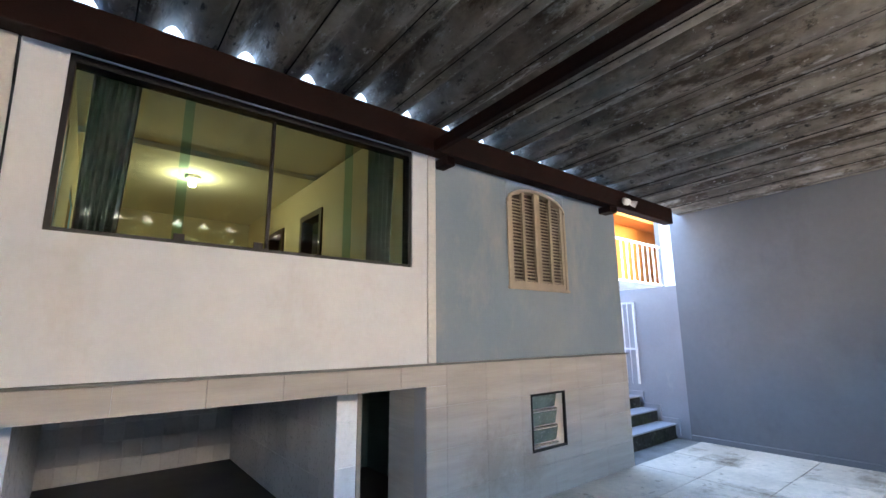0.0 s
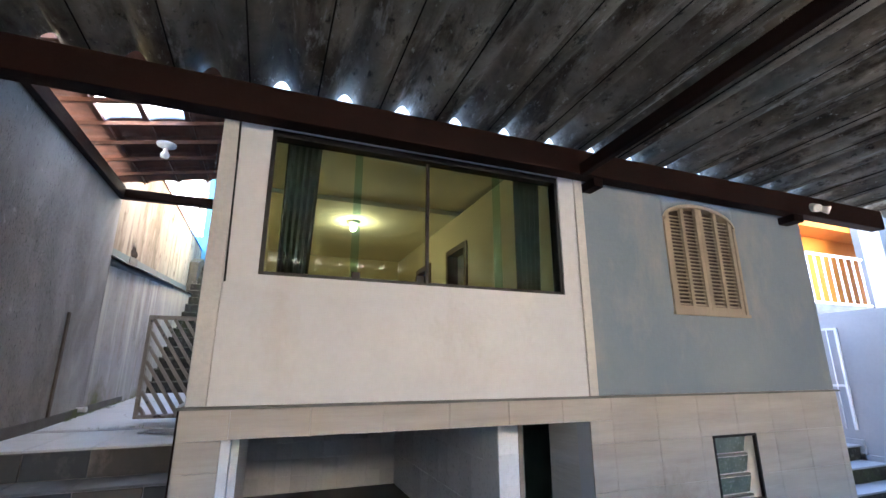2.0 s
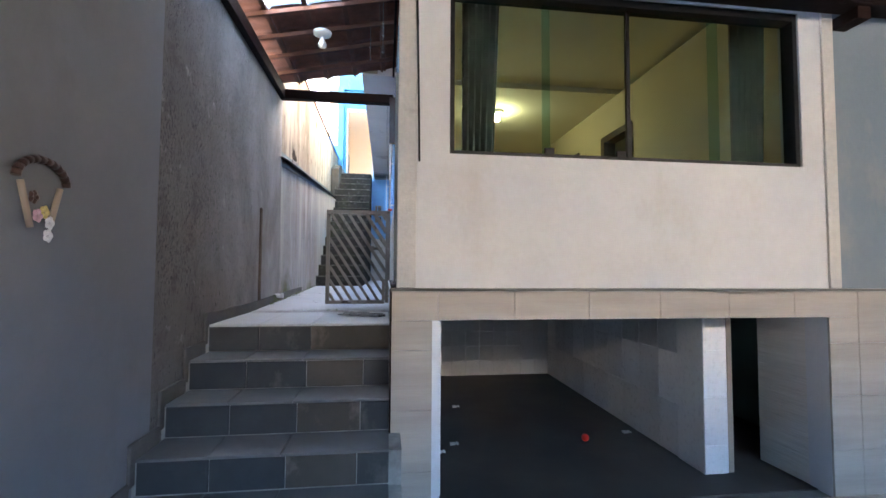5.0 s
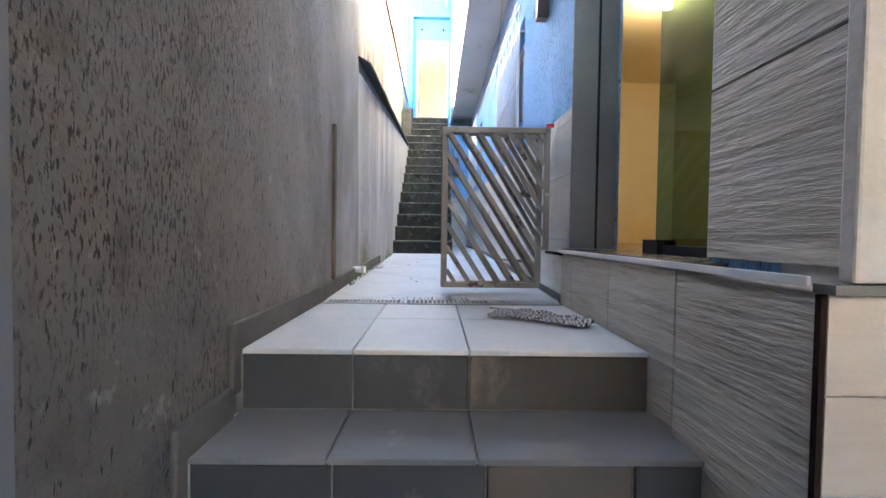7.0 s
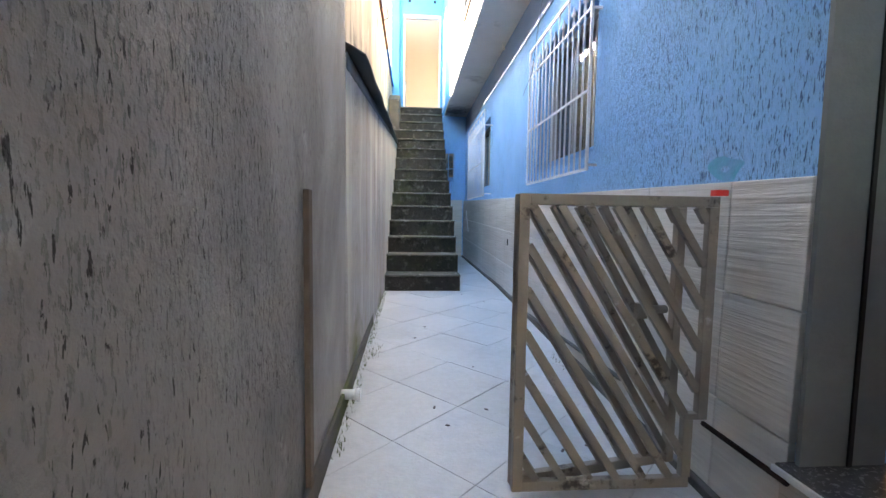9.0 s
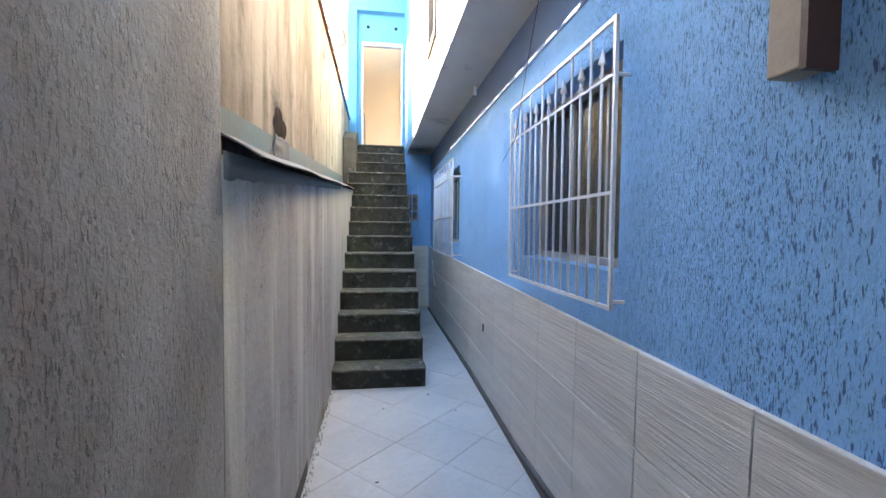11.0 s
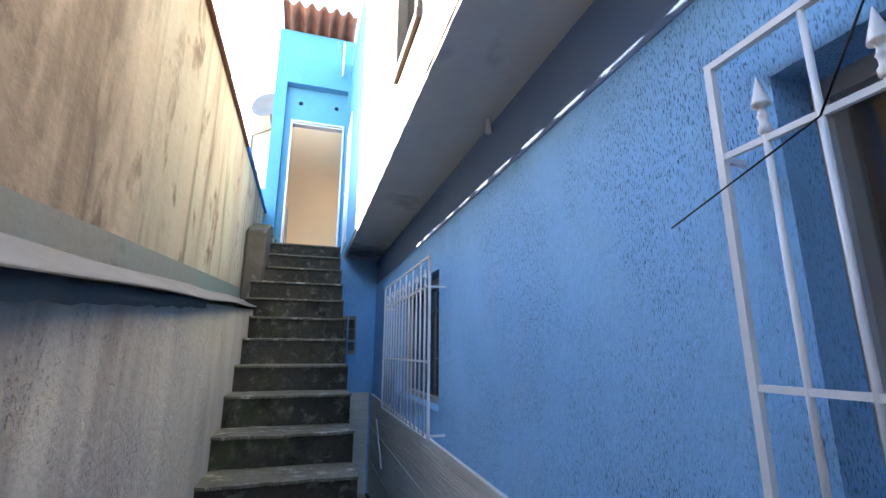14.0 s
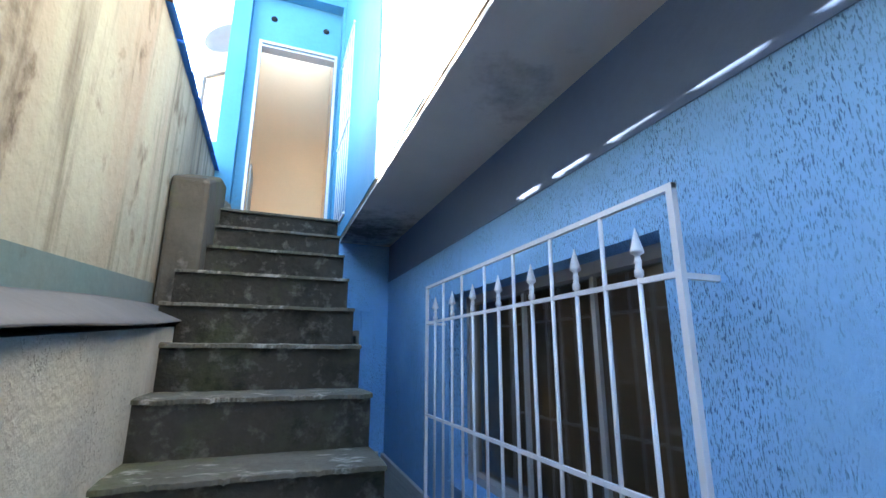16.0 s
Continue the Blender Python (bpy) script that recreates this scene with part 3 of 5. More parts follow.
s.v = [(x + (0.10 if x == LEFT and y > 6 else 0.0), y, z + (0.505 if y > 6 and z > 1 else 0.0)) for x, y, z in s.v]
setting("wall_left_passage", s, RENDER_LIGHT, "pale streaked cement-rendered passage wall", "wall")
setting("wall_left_upper", Shape().prism([(5.75, 2.5), (13.0, 2.6), (13.0, 4.386), (5.75, 4.386)], "x", LEFT - 0.26, LEFT - 0.092), BEIGE_WALL,
        "beige neighbour wall streaked with dark water stains", "wall")
# right boundary wall
setting("wall_right", Shape().box(RIGHT, RIGHT + 0.25, -3.2, 3.28, -0.15, 4.0), GREY_WALL, "tall blue-grey painted boundary wall", "wall")
setting("wall_right_alley", Shape().box(RIGHT + 0.03, RIGHT + 0.22, 3.28, 7.5, -0.15, 2.32), LILAC, "pale lilac low wall beside the far steps", "wall")

# house front
HOLES_F = [(-0.24, 2.14, 2.145, 3.20), (3.32, 4.29, 2.06, 3.17), (3.57, 4.12, 0.43, 0.98), (-0.34, 2.28, -0.2, 1.15)]
rects = [(SIDE + 0.002, 5.41, -0.15, 3.42)]
for hole in HOLES_F:
    rects = cut(rects, hole)
house_front = setting("wall_front", wall_panel(Shape(), "y", FRONT, FRONT + 0.16, rects), WHITE_PAINT, "white painted house front above tiles", "wall")
setting("wall_front_upper", Shape().box(SIDE + 0.002, 5.41, FRONT + 0.30, FRONT + 0.40, 3.40, SLAB + 0.1).box(SIDE + 0.221, 5.24, FRONT + 0.161, FRONT + 0.299, 3.40, 3.42), WHITE_PAINT, "set-back white wall above the beam", "wall")
setting("wall_front_blue", wall_panel(Shape(), "y", FRONT - 0.012, FRONT - 0.001, cut([(2.39, 5.39, 1.34, 3.415)], HOLES_F[1])), PALE_BLUE, "pale blue painted part of the house front", "wall")
setting("trim_pilaster", Shape().box(2.30, 2.386, FRONT - 0.018, FRONT - 0.001, 1.34, 3.415), BARE_EDGE, "bare plaster strip on the house front", "trim", 0.004)
setting("trim_corner", Shape().box(SIDE - 0.03, -0.44, FRONT - 0.035, FRONT - 0.001, 1.34, 3.415), BARE_EDGE, "bare plaster corner strip of the house", "trim", 0.006)
setting("trim_ledge", Shape().box(SIDE - 0.07, 5.43, FRONT - 0.045, FRONT - 0.001, 1.322, 1.338), GROUT, "thin dark ledge above the wall tiles", "trim")
setting("wall_east", Shape().box(5.25, 5.41, FRONT + 0.161, 13, -0.15, SLAB), LILAC, "pale outer wall of the house on the alley side", "wall")

# house side along the passage
DOOR_S = (3.52, 4.65, ROOM - 0.0, 3.3)
WIN1, WIN2 = (6.05, 7.17, 2.335, 3.20), (9.335, 10.70, 2.335, 3.215)
rects = [(FRONT + 0.161, 13.0, -0.15, SLAB)]
for hole in (DOOR_S, WIN1, WIN2):
    rects = cut(rects, hole)
house_side = setting("wall_side", wall_panel(Shape(), "x", SIDE, SIDE + 0.22, rects), BLUE_WALL, "bright blue house wall with combed texture coating", "wall")
# From z 3.48 up the wall takes a darker, smoother blue.
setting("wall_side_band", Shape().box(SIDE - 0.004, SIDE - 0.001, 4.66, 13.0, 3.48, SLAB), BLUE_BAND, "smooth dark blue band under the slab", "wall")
setting("wall_side_jamb", Shape().box(SIDE - 0.022, SIDE + 0.205, 4.640, 4.654, ROOM + 0.014, 3.3), JAMB, "dark grey cement jamb of the side opening", "wall")

# upper slab and upper storey
setting("slab", Shape().box(-0.92, 5.5, 5.8, 13.0, SLAB, SLAB + 0.019).box(-0.74, 5.5, 5.8, 13.0, SLAB + 0.019, SLAB + 0.14), SOFFIT, "overhanging concrete floor slab with pale stained underside", "slab")
setting("wall_upper", wall_panel(Shape(), "x", -0.926, -0.75, cut([(5.8, 13.0, SLAB + 0.02, 6.6)], (8.27, 8.80, 4.12, 5.3))), UPPER_WALL, "chalky cream upper storey wall", "wall")
setting("ceiling", Shape().box(SIDE, 5.4, FRONT + 0.401, 5.79, SLAB + 0.001, SLAB + 0.12).box(SIDE + 0.221, 5.24, 5.8, 12.9, SLAB - 0.06, SLAB - 0.002), CEIL_PAINT, "cream painted room ceiling", "ceiling")

# upper storey's unseen sides added to block sun, then the yard's street front
setting("wall_sun_block", Shape().box(5.3, 5.5, 5.8, 13.0, SLAB + 0.141, 6.6).box(-0.7, 5.299, 12.9, 13.0, SLAB + 0.141, 6.6).box(-0.7, 5.299, 5.8, 5.95, SLAB + 0.141, 6.6), UPPER_WALL, "unseen far walls of the upper storey, added to block sun", "wall")
setting("roof_sun_block", Shape().box(-0.926, 5.5, 5.8, 13.0, 6.601, 6.7), SOFFIT, "unseen flat roof of the upper storey, added to block sun", "roof")
# Unseen wall; its height sets how much light enters the yard.
setting("wall_light_limit", Shape().box(LEFT - 0.25, RIGHT + 0.25, -3.45, -3.21, -0.16, 2.55), LILAC, "unseen wall on the street side, added to limit the yard light", "wall")
# Unseen wall added to hide low sky and bounce warm light back.
setting("wall_bounce", Shape().box(-25, 30, -13.5, -12.5, -0.16, 6.0), BOUNCE_PALE, "unseen pale wall across the street, added to bounce warm light", "wall")

# the front room
setting("floor_room", Shape().box(SIDE + 0.222, 5.24, FRONT + 0.162, 9.0, ROOM - 0.12, ROOM - 0.008), GROUT, "mortar bed of the room floor", "floor")
setting("wall_room_right", wall_panel(Shape(), "x", 2.3, 2.42, cut(cut([(FRONT + 0.163, 9.0, ROOM, SLAB - 0.062)], (5.45, 6.20, ROOM - 1, 3.25)), (6.92, 7.67, ROOM - 1, 3.25))), YELLOW_WALL,
        "pale yellow room wall with two doorways", "wall")
setting("wall_room_back", Shape().box(SIDE + 0.222, 5.24, 9.0, 9.12, ROOM - 0.12, SLAB - 0.062), YELLOW_WALL, "pale yellow back wall of the room", "wall")
setting("wall_room_left", wall_panel(Shape(), "x", SIDE + 0.2205, SIDE + 0.232, cut(cut([(FRONT + 0.163, 8.99, ROOM, SLAB - 0.062)], (3.5, 4.67, 0, 3.32)), WIN1)), YELLOW_WALL, "pale yellow inner face of the side wall", "wall")
setting("wall_rooms_beyond", Shape().box(4.2, 4.3, 4.5, 9.0, ROOM - 0.05, SLAB - 0.062), YELLOW_WALL, "wall of the dim room beyond the doorways", "wall")

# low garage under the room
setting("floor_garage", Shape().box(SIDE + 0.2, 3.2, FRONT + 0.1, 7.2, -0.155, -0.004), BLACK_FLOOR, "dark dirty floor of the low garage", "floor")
garage_back = setting("wall_garage_back", Shape().box(SIDE + 0.22, 1.78, 6.67, 6.8, -0.1, 1.2), WHITE_TILE, "white tiled back wall of the low garage", "wall")
garage_right = setting("wall_garage_right", Shape().box(1.68, 1.76, 3.801, 6.67, -0.1, 1.2), WHITE_TILE, "tiled side wall of the low garage", "wall")
garage_column = setting("wall_garage_column", Shape().box(1.668, 1.855, 3.51, 3.80, -0.1, 1.2), WHITE_TILE, "white tiled garage column", "wall", 0.004)
setting("wall_garage_jamb", Shape().box(2.285, 2.4, FRONT + 0.165, 3.70, -0.1, 1.2), PALE_TILE, "pale tiled reveal of the garage opening", "wall")
setting("wall_washroom", Shape().box(1.77, 3.2, 5.2, 5.3, -0.1, 1.2).box(2.9, 3.0, FRONT + 0.165, 5.19, -0.1, 1.2), WASH_GREEN, "dim green wall of the small washroom", "wall")
setting("wall_garage_left", Shape().box(SIDE + 0.225, -0.25, FRONT + 0.30, 6.66, -0.1, 1.2), WHITE_TILE, "tiled left wall of the low garage", "wall")

def rise(y):
    """Height of the passage floor, which falls gently towards the drain."""
    return LANDING + 0.03 * min(max(y - 4.71, 0.0), 3.79)


# front steps to the landing
NOSE = [(2.31, 0.18), (2.59, 0.355), (2.87, 0.53), (3.145, 0.71), (3.43, 0.89), (3.715, LANDING)]
SX0, SX1 = LEFT + 0.022, SIDE - 0.064
s = Shape()
for i, (y, z) in enumerate(NOSE[:-1]):
    s.box(LEFT + 0.001, SIDE - 0.001, y, NOSE[i + 1][0] + 0.02, -0.15, z - 0.014)
front_steps = setting("stairs_front", s, PALE_MORTAR, "front steps faced with dark grey tiles", "stairs")
landing = setting("floor_landing", Shape().box(LEFT + 0.001, SIDE - 0.001, 3.715, 4.58, -0.15, LANDING - 0.014)
                  .prism([(4.71, -0.15), (13.0, -0.15), (13.0, rise(13.0) - 0.014), (8.5, rise(8.5) - 0.014), (4.71, LANDING - 0.014)], "x", LEFT + 0.001, SIDE - 0.001)
                  .box(LEFT + 0.001, SIDE - 0.001, 4.58, 4.71, -0.15, LANDING - 0.07), GROUT, "tiled passage floor beside the house", "floor")

# concrete stair at the end of the passage
STAIR_Y = [8.20, 8.45, 8.70, 8.92, 9.17, 9.45, 9.72, 10.0, 10.25, 10.50, 10.71, 10.93, 11.14, 11.38, 11.52]
STAIR_Z = [1.345, 1.535, 1.715, 1.895, 2.072, 2.245, 2.43, 2.602, 2.788, 2.965, 3.14, 3.318, 3.49, 3.665, 3.812]
N = 15
back_stairs = thing("stairs_back", "steep mossy concrete stair to the upper floor", "stairs", at=(-1.4, 8.2, LANDING))
back_stairs["kind"] = "structure"
step_parts = []
for i in range(N):
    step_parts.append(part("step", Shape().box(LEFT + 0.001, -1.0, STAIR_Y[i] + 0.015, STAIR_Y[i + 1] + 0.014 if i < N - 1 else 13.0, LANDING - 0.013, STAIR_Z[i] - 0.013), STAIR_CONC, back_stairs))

# door tower at the head of the stair
TOP = STAIR_Z[-1]
TY = 12.4
s = Shape()
wall_panel(s, "y", TY, TY + 0.5, cut([(-1.92, -0.70, TOP - 0.3, 7.05)], (-1.77, -0.955, TOP - 1, 6.25)))
setting("wall_tower", s, CYAN_WALL, "cyan painted stair head with a deep door recess", "wall")
setting("wall_tower_recess", wall_panel(Shape(), "y", TY + 0.12, TY + 0.22, cut([(-1.769, -0.956, TOP, 6.249)], (-1.67, -1.0, TOP - 1, 5.73))), CYAN_WALL, "cyan recessed door surround", "wall")
setting("wall_tower_side", Shape().prism([(9.9, SLAB + 0.03), (TY - 0.001, SLAB + 0.03), (TY - 0.001, 6.6), (10.74, 6.6), (10.68, 4.24)], "x", -0.932, -0.9265), CYAN_WALL, "cyan side wall next to the stair head", "wall")
setting("stair_head_block", Shape().prism([(-1.88, TOP - 0.05), (-1.72, TOP - 0.05), (-1.73, TOP + 0.22), (-1.79, TOP + 0.27), (-1.88, TOP + 0.25)], "y", TY - 0.24, TY - 0.002), MOSSY_BLOCK, "grey cement block beside the stair head door", "wall", 0.015)
setting("wall_hall_back", Shape().box(-2.4, 0.5, 14.4, 14.5, TOP - 0.2, 7), PEACH, "peach back wall inside the upper hall", "wall")
setting("wall_hall_left", Shape().box(-1.9, -1.8, TY + 0.501, 14.399, TOP, 7), PEACH, "peach side wall inside the upper hall", "wall")
setting("wall_hall_right", Shape().box(-0.88, -0.78, TY + 0.501, 14.399, TOP, 7), PEACH, "peach side wall inside the upper hall", "wall")

# dead end beside the stair
NE = 12.0
niche = setting("wall_niche", wall_panel(Shape(), "y", NE, NE + 0.15, cut([(-0.999, SIDE - 0.001, LANDING, SLAB)], (-0.90, -0.72, 2.66, 3.10))), BLUE_WALL, "blue end wall of the passage beside the stair", "wall")
setting("wall_niche_back", Shape().box(-0.999, SIDE - 0.001, NE + 0.3, NE + 0.35, LANDING, SLAB), JAMB, "dark space behind the small window", "wall")

# yard roof of broad fibre-cement sheets on a dark timber frame
PER = 0.447


def roof_z(u, y):
    """Height of a sheet; u runs from one lap to the next, the raised rib is its middle."""
    rib = 0.105 * math.cos(math.pi * (u - 0.5) / 0.37) if abs(u - 0.5) < 0.185 else 0.0
    sag = 0.035 * max(0.0, 1 - ((min(u, 1 - u) - 0.16) / 0.16) ** 2)
    return 3.445 + 0.028 * (3.05 - y) + rib - sag


roof_yard = thing("roof_yard", "stained fibre-cement yard roof with raised ribs", "roof", at=(2.5, 0, 3.45))
roof_yard["kind"] = "structure"
for k in range(-4, 18):
    xa = -0.21 + (k - 0.5) * PER
    lo, hi = max(0.0, (LEFT + 0.003 - xa) / PER), min(1.035, (RIGHT - 0.003 - xa) / PER)
    if hi <= lo:
        continue
    drop = random.uniform(-0.006, 0.006)
    part("roof_sheet", Shape().grid(lambda u, v: (xa + (lo + u * (hi - lo)) * PER, -3.0 + v * 6.075,
                                                  roof_z(lo + u * (hi - lo), -3.0 + v * 6.075) + drop + (0.009 if lo + u * (hi - lo) < 0.045 else 0.0) - (0.022 if lo + u * (hi - lo) > 1.015 else 0.0)), 44, 3, thick=(0, 0, 0.008)), CEMENT_SHEET, roof_yard)
    # Thin dark strip stands in for the shade line under each lap.
    if hi > 1.0:
        xb = xa + 1.037 * PER
        part("lap_shade_strip", Shape().prism([(-3.0, roof_z(0.0, -3.0) - 0.024), (3.07, roof_z(0.0, 3.07) - 0.024), (3.07, roof_z(0.0, 3.07) + 0.004), (-3.0, roof_z(0.0, -3.0) + 0.004)], "x", xb, xb + 0.009), LAP_SHADE, roof_yard, "dark strip standing in for the shaded lap gap")
setting("beam_front", Shape().box(LEFT + 0.003, 6.7, 2.93, 3.07, 3.172, 3.40), DARK_WOOD, "dark stained timber beam along the house front", "beam", 0.008)
# Unseen beam added so the front window mirrors no bright sky.
setting("beam_reflection_block", Shape().box(LEFT + 0.003, RIGHT - 0.003, -3.05, -2.96, 3.26, 3.60), DARK_WOOD, "unseen dark beam added to block bright reflections in the window", "beam", 0.008)
setting("beam_rafter", Shape().prism([(-2.955, 3.358), (2.929, 3.152), (2.929, 3.262), (-2.955, 3.468)], "x", 2.225, 2.288), DARK_WOOD, "dark stained rafter under the yard roof", "beam", 0.008)

# clay roof over the passage entrance
setting("beam_passage", Shape().box(LEFT, SIDE - 0.03, 5.58, 5.68, 3.36, 3.46), DARK_WOOD, "dark timber beam across the passage", "beam", 0.005)
setting("beam_passage_wall", Shape().box(LEFT + 0.001, LEFT + 0.06, 3.08, 5.579, 3.36, 3.48), DARK_WOOD, "dark plank along the passage wall", "beam", 0.005)

# flashing on the left wall
setting("flashing", Shape().grid(lambda u, v: (LEFT - 0.088 + 0.178 * v + 0.003 * math.sin(u * 40), 5.78 + u * 5.2, 2.775 + 0.38 * u - 0.078 * v ** 1.2 + 0.004 * math.sin(u * 23 + 4 * v)), 60, 5, thick=(0, 0, -0.004)), ZINC,
        "bent zinc flashing along the passage wall", "flashing")
setting("stump", Shape().prism([(11.0, 2.7), (11.7, 2.7), (11.7, 4.02), (11.45, 3.98), (11.0, 3.80)], "x", LEFT - 0.085, LEFT + 0.09), MOSSY_BLOCK, "mossy concrete block beside the stair", "wall", 0.02)


# ---- things ----
def sliding_window():
    w = thing("window_1", "wide green glass sliding window in black frame", "window", at=(0.95, FRONT + 0.08, 2.16))
    w["kind"] = "structure"
    x0, x1, z0, z1 = HOLES_F[0]
    f = Shape()
    f.box(x0, x1, FRONT + 0.015, FRONT + 0.11, z1 - 0.05, z1).box(x0, x1, FRONT + 0.015, FRONT + 0.11, z0, z0 + 0.025)
    f.box(x0, x0 + 0.03, FRONT + 0.015, FRONT + 0.11, z0 + 0.025, z1 - 0.05).box(x1 - 0.03, x1, FRONT + 0.015, FRONT + 0.11, z0 + 0.025, z1 - 0.05)
    part("window_frame", f, BLACK_METAL, w)
    for a, b, y in ((x0 + 0.02, 0.42, 0.085), (0.36, 0.93, 0.065), (0.95, 1.59, 0.065), (1.53, x1 - 0.02, 0.085)):
        part("pane", Shape().box(a, b, FRONT + y, FRONT + y + 0.006, z0 + 0.026, z1 - 0.051), GREEN_GLASS, w).visible_shadow = False
    part("middle_bar", Shape().box(0.928, 0.952, FRONT + 0.055, FRONT + 0.08, z0 + 0.026, z1 - 0.051), BLACK_METAL, w)
    for x in (0.40, 0.88):
        part("lock", Shape().box(x - 0.03, x + 0.03, FRONT + 0.04, FRONT + 0.064, z0 + 0.026, z0 + 0.07), BLACK_METAL, w)
    return w


sliding_window()


def grille(y0, y1, z0, z1, x, bar_ys, rails, win):
    g = thing("window_grille", "white iron grille with spear points over a window", "grille", "side window grilles", at=(x, (y0 + y1) / 2, z0))
    fr = Shape()
    fr.box(x - 0.007, x + 0.007, y0, y1, z1 - 0.014, z1).box(x - 0.007, x + 0.007, y0, y1, z0, z0 + 0.014)
    fr.box(x - 0.0072, x + 0.0072, y0, y0 + 0.015, z0, z1).box(x - 0.0072, x + 0.0072, y1 - 0.015, y1, z0, z1)
    part("frame", fr, WHITE_METAL, g)
    for z in rails:
        part("crossbar", Shape().box(x - 0.005, x + 0.005, y0 + 0.015, y1 - 0.015, z - 0.006, z + 0.006), WHITE_METAL, g)
    for i, y in enumerate(bar_ys):
        spear = i % 2 == 0
        top = rails[0] + 0.008 if spear else z1 - 0.012
        lean = random.uniform(-0.002, 0.002)
        bar = part("bar", Shape().rod((x, y + lean, z0 + 0.012), (x, y, top), 0.0058, 10), WHITE_METAL, g)
        if spear:
            part("spear_point", Shape().lathe([(0.006, 0), (0.0105, 0.004), (0.0105, 0.016), (0.007, 0.021), (0.0075, 0.032), (0.0095, 0.036), (0.007, 0.041), (0.006, 0.05), (0.0155, 0.056), (0.0145, 0.062), (0.001, 0.113)], (x, y, top), 10), WHITE_METAL, bar)
    for yy in (y0 + 0.0075, y1 - 0.0075):
        for zz in (z0 + 0.03, rails[0] - 0.004):
            part("bracket", Shape().box(x + 0.0075, SIDE, yy - 0.006, yy + 0.006, zz - 0.006, zz + 0.006), WHITE_METAL, g)
    a, b, c, d = win
    w = thing("window_2", "aluminium sliding window with dark drawn blind", "window", "side windows", at=(SIDE + 0.1, (a + b) / 2, c))
    w["kind"] = "structure"
    f = Shape()
    f.box(SIDE + 0.10, SIDE + 0.16, a, b, d - 0.04, d).box(SIDE + 0.10, SIDE + 0.16, a, b, c, c + 0.045)
    f.box(SIDE + 0.10, SIDE + 0.16, a, a + 0.03, c + 0.045, d - 0.04).box(SIDE + 0.10, SIDE + 0.16, b - 0.03, b, c + 0.045, d - 0.04)
    part("window_frame", f, ALU, w)
    for k in (0.3, 0.62):
        y = a + (b - a) * k
        part("stile", Shape().box(SIDE + 0.126, SIDE + 0.14, y - 0.010, y + 0.010, c + 0.045, d - 0.04), ALU, w)
    part("pane", Shape().box(SIDE + 0.142, SIDE + 0.147, a + 0.03, b - 0.03, c + 0.045, d - 0.04), CLEAR_GLASS, w)
    part("sill", Shape().box(SIDE - 0.01, SIDE + 0.10, a, b, c - 0.002, c + 0.012), BLUE_WALL, w)
    part("blind", Shape().grid(lambda u, v: (SIDE + 0.195 + 0.012 * math.sin(u * 60), a + u * (b - a), c + v * (d - c)), 80, 1), BROWN_CLOTH_REFLECT, w, "drawn curtain, browned to stand in for the panes' reflection")


grille(5.997, 7.252, 2.212, 3.262, -0.574, [7.157 - 0.0879 * i for i in range(13)], (3.06, 2.638), WIN1)
grille(9.195, 10.755, 2.205, 3.268, -0.620, [9.309 + 0.1095 * i for i in range(13)], (3.08, 2.638), WIN2)


# iron gate of two folding leaves with slanted bars
def gate_leaf(g, x0, x1, z0, z1, notch, depth):
    y = depth
    leaf = Shape()
    w = 0.032
    leaf.box(x0, x0 + w, y - 0.013, y + 0.013, z0, z1).box(x0 + w, x1, y - 0.013, y + 0.013, z1 - w, z1)
    leaf.box(x1 - w, x1, y - 0.013, y + 0.013, z0 + notch, z1 - w)
    leaf.box(x0 + w, x1 - 0.05, y - 0.013, y + 0.013, z0, z0 + w)
    if notch:
        leaf.box(x1 - 0.075, x1 - 0.045, y - 0.013, y + 0.013, z0 + w, z0 + notch).box(x1 - 0.075, x1 - w, y - 0.013, y + 0.013, z0 + notch, z0 + notch + 0.02)
    return leaf, w


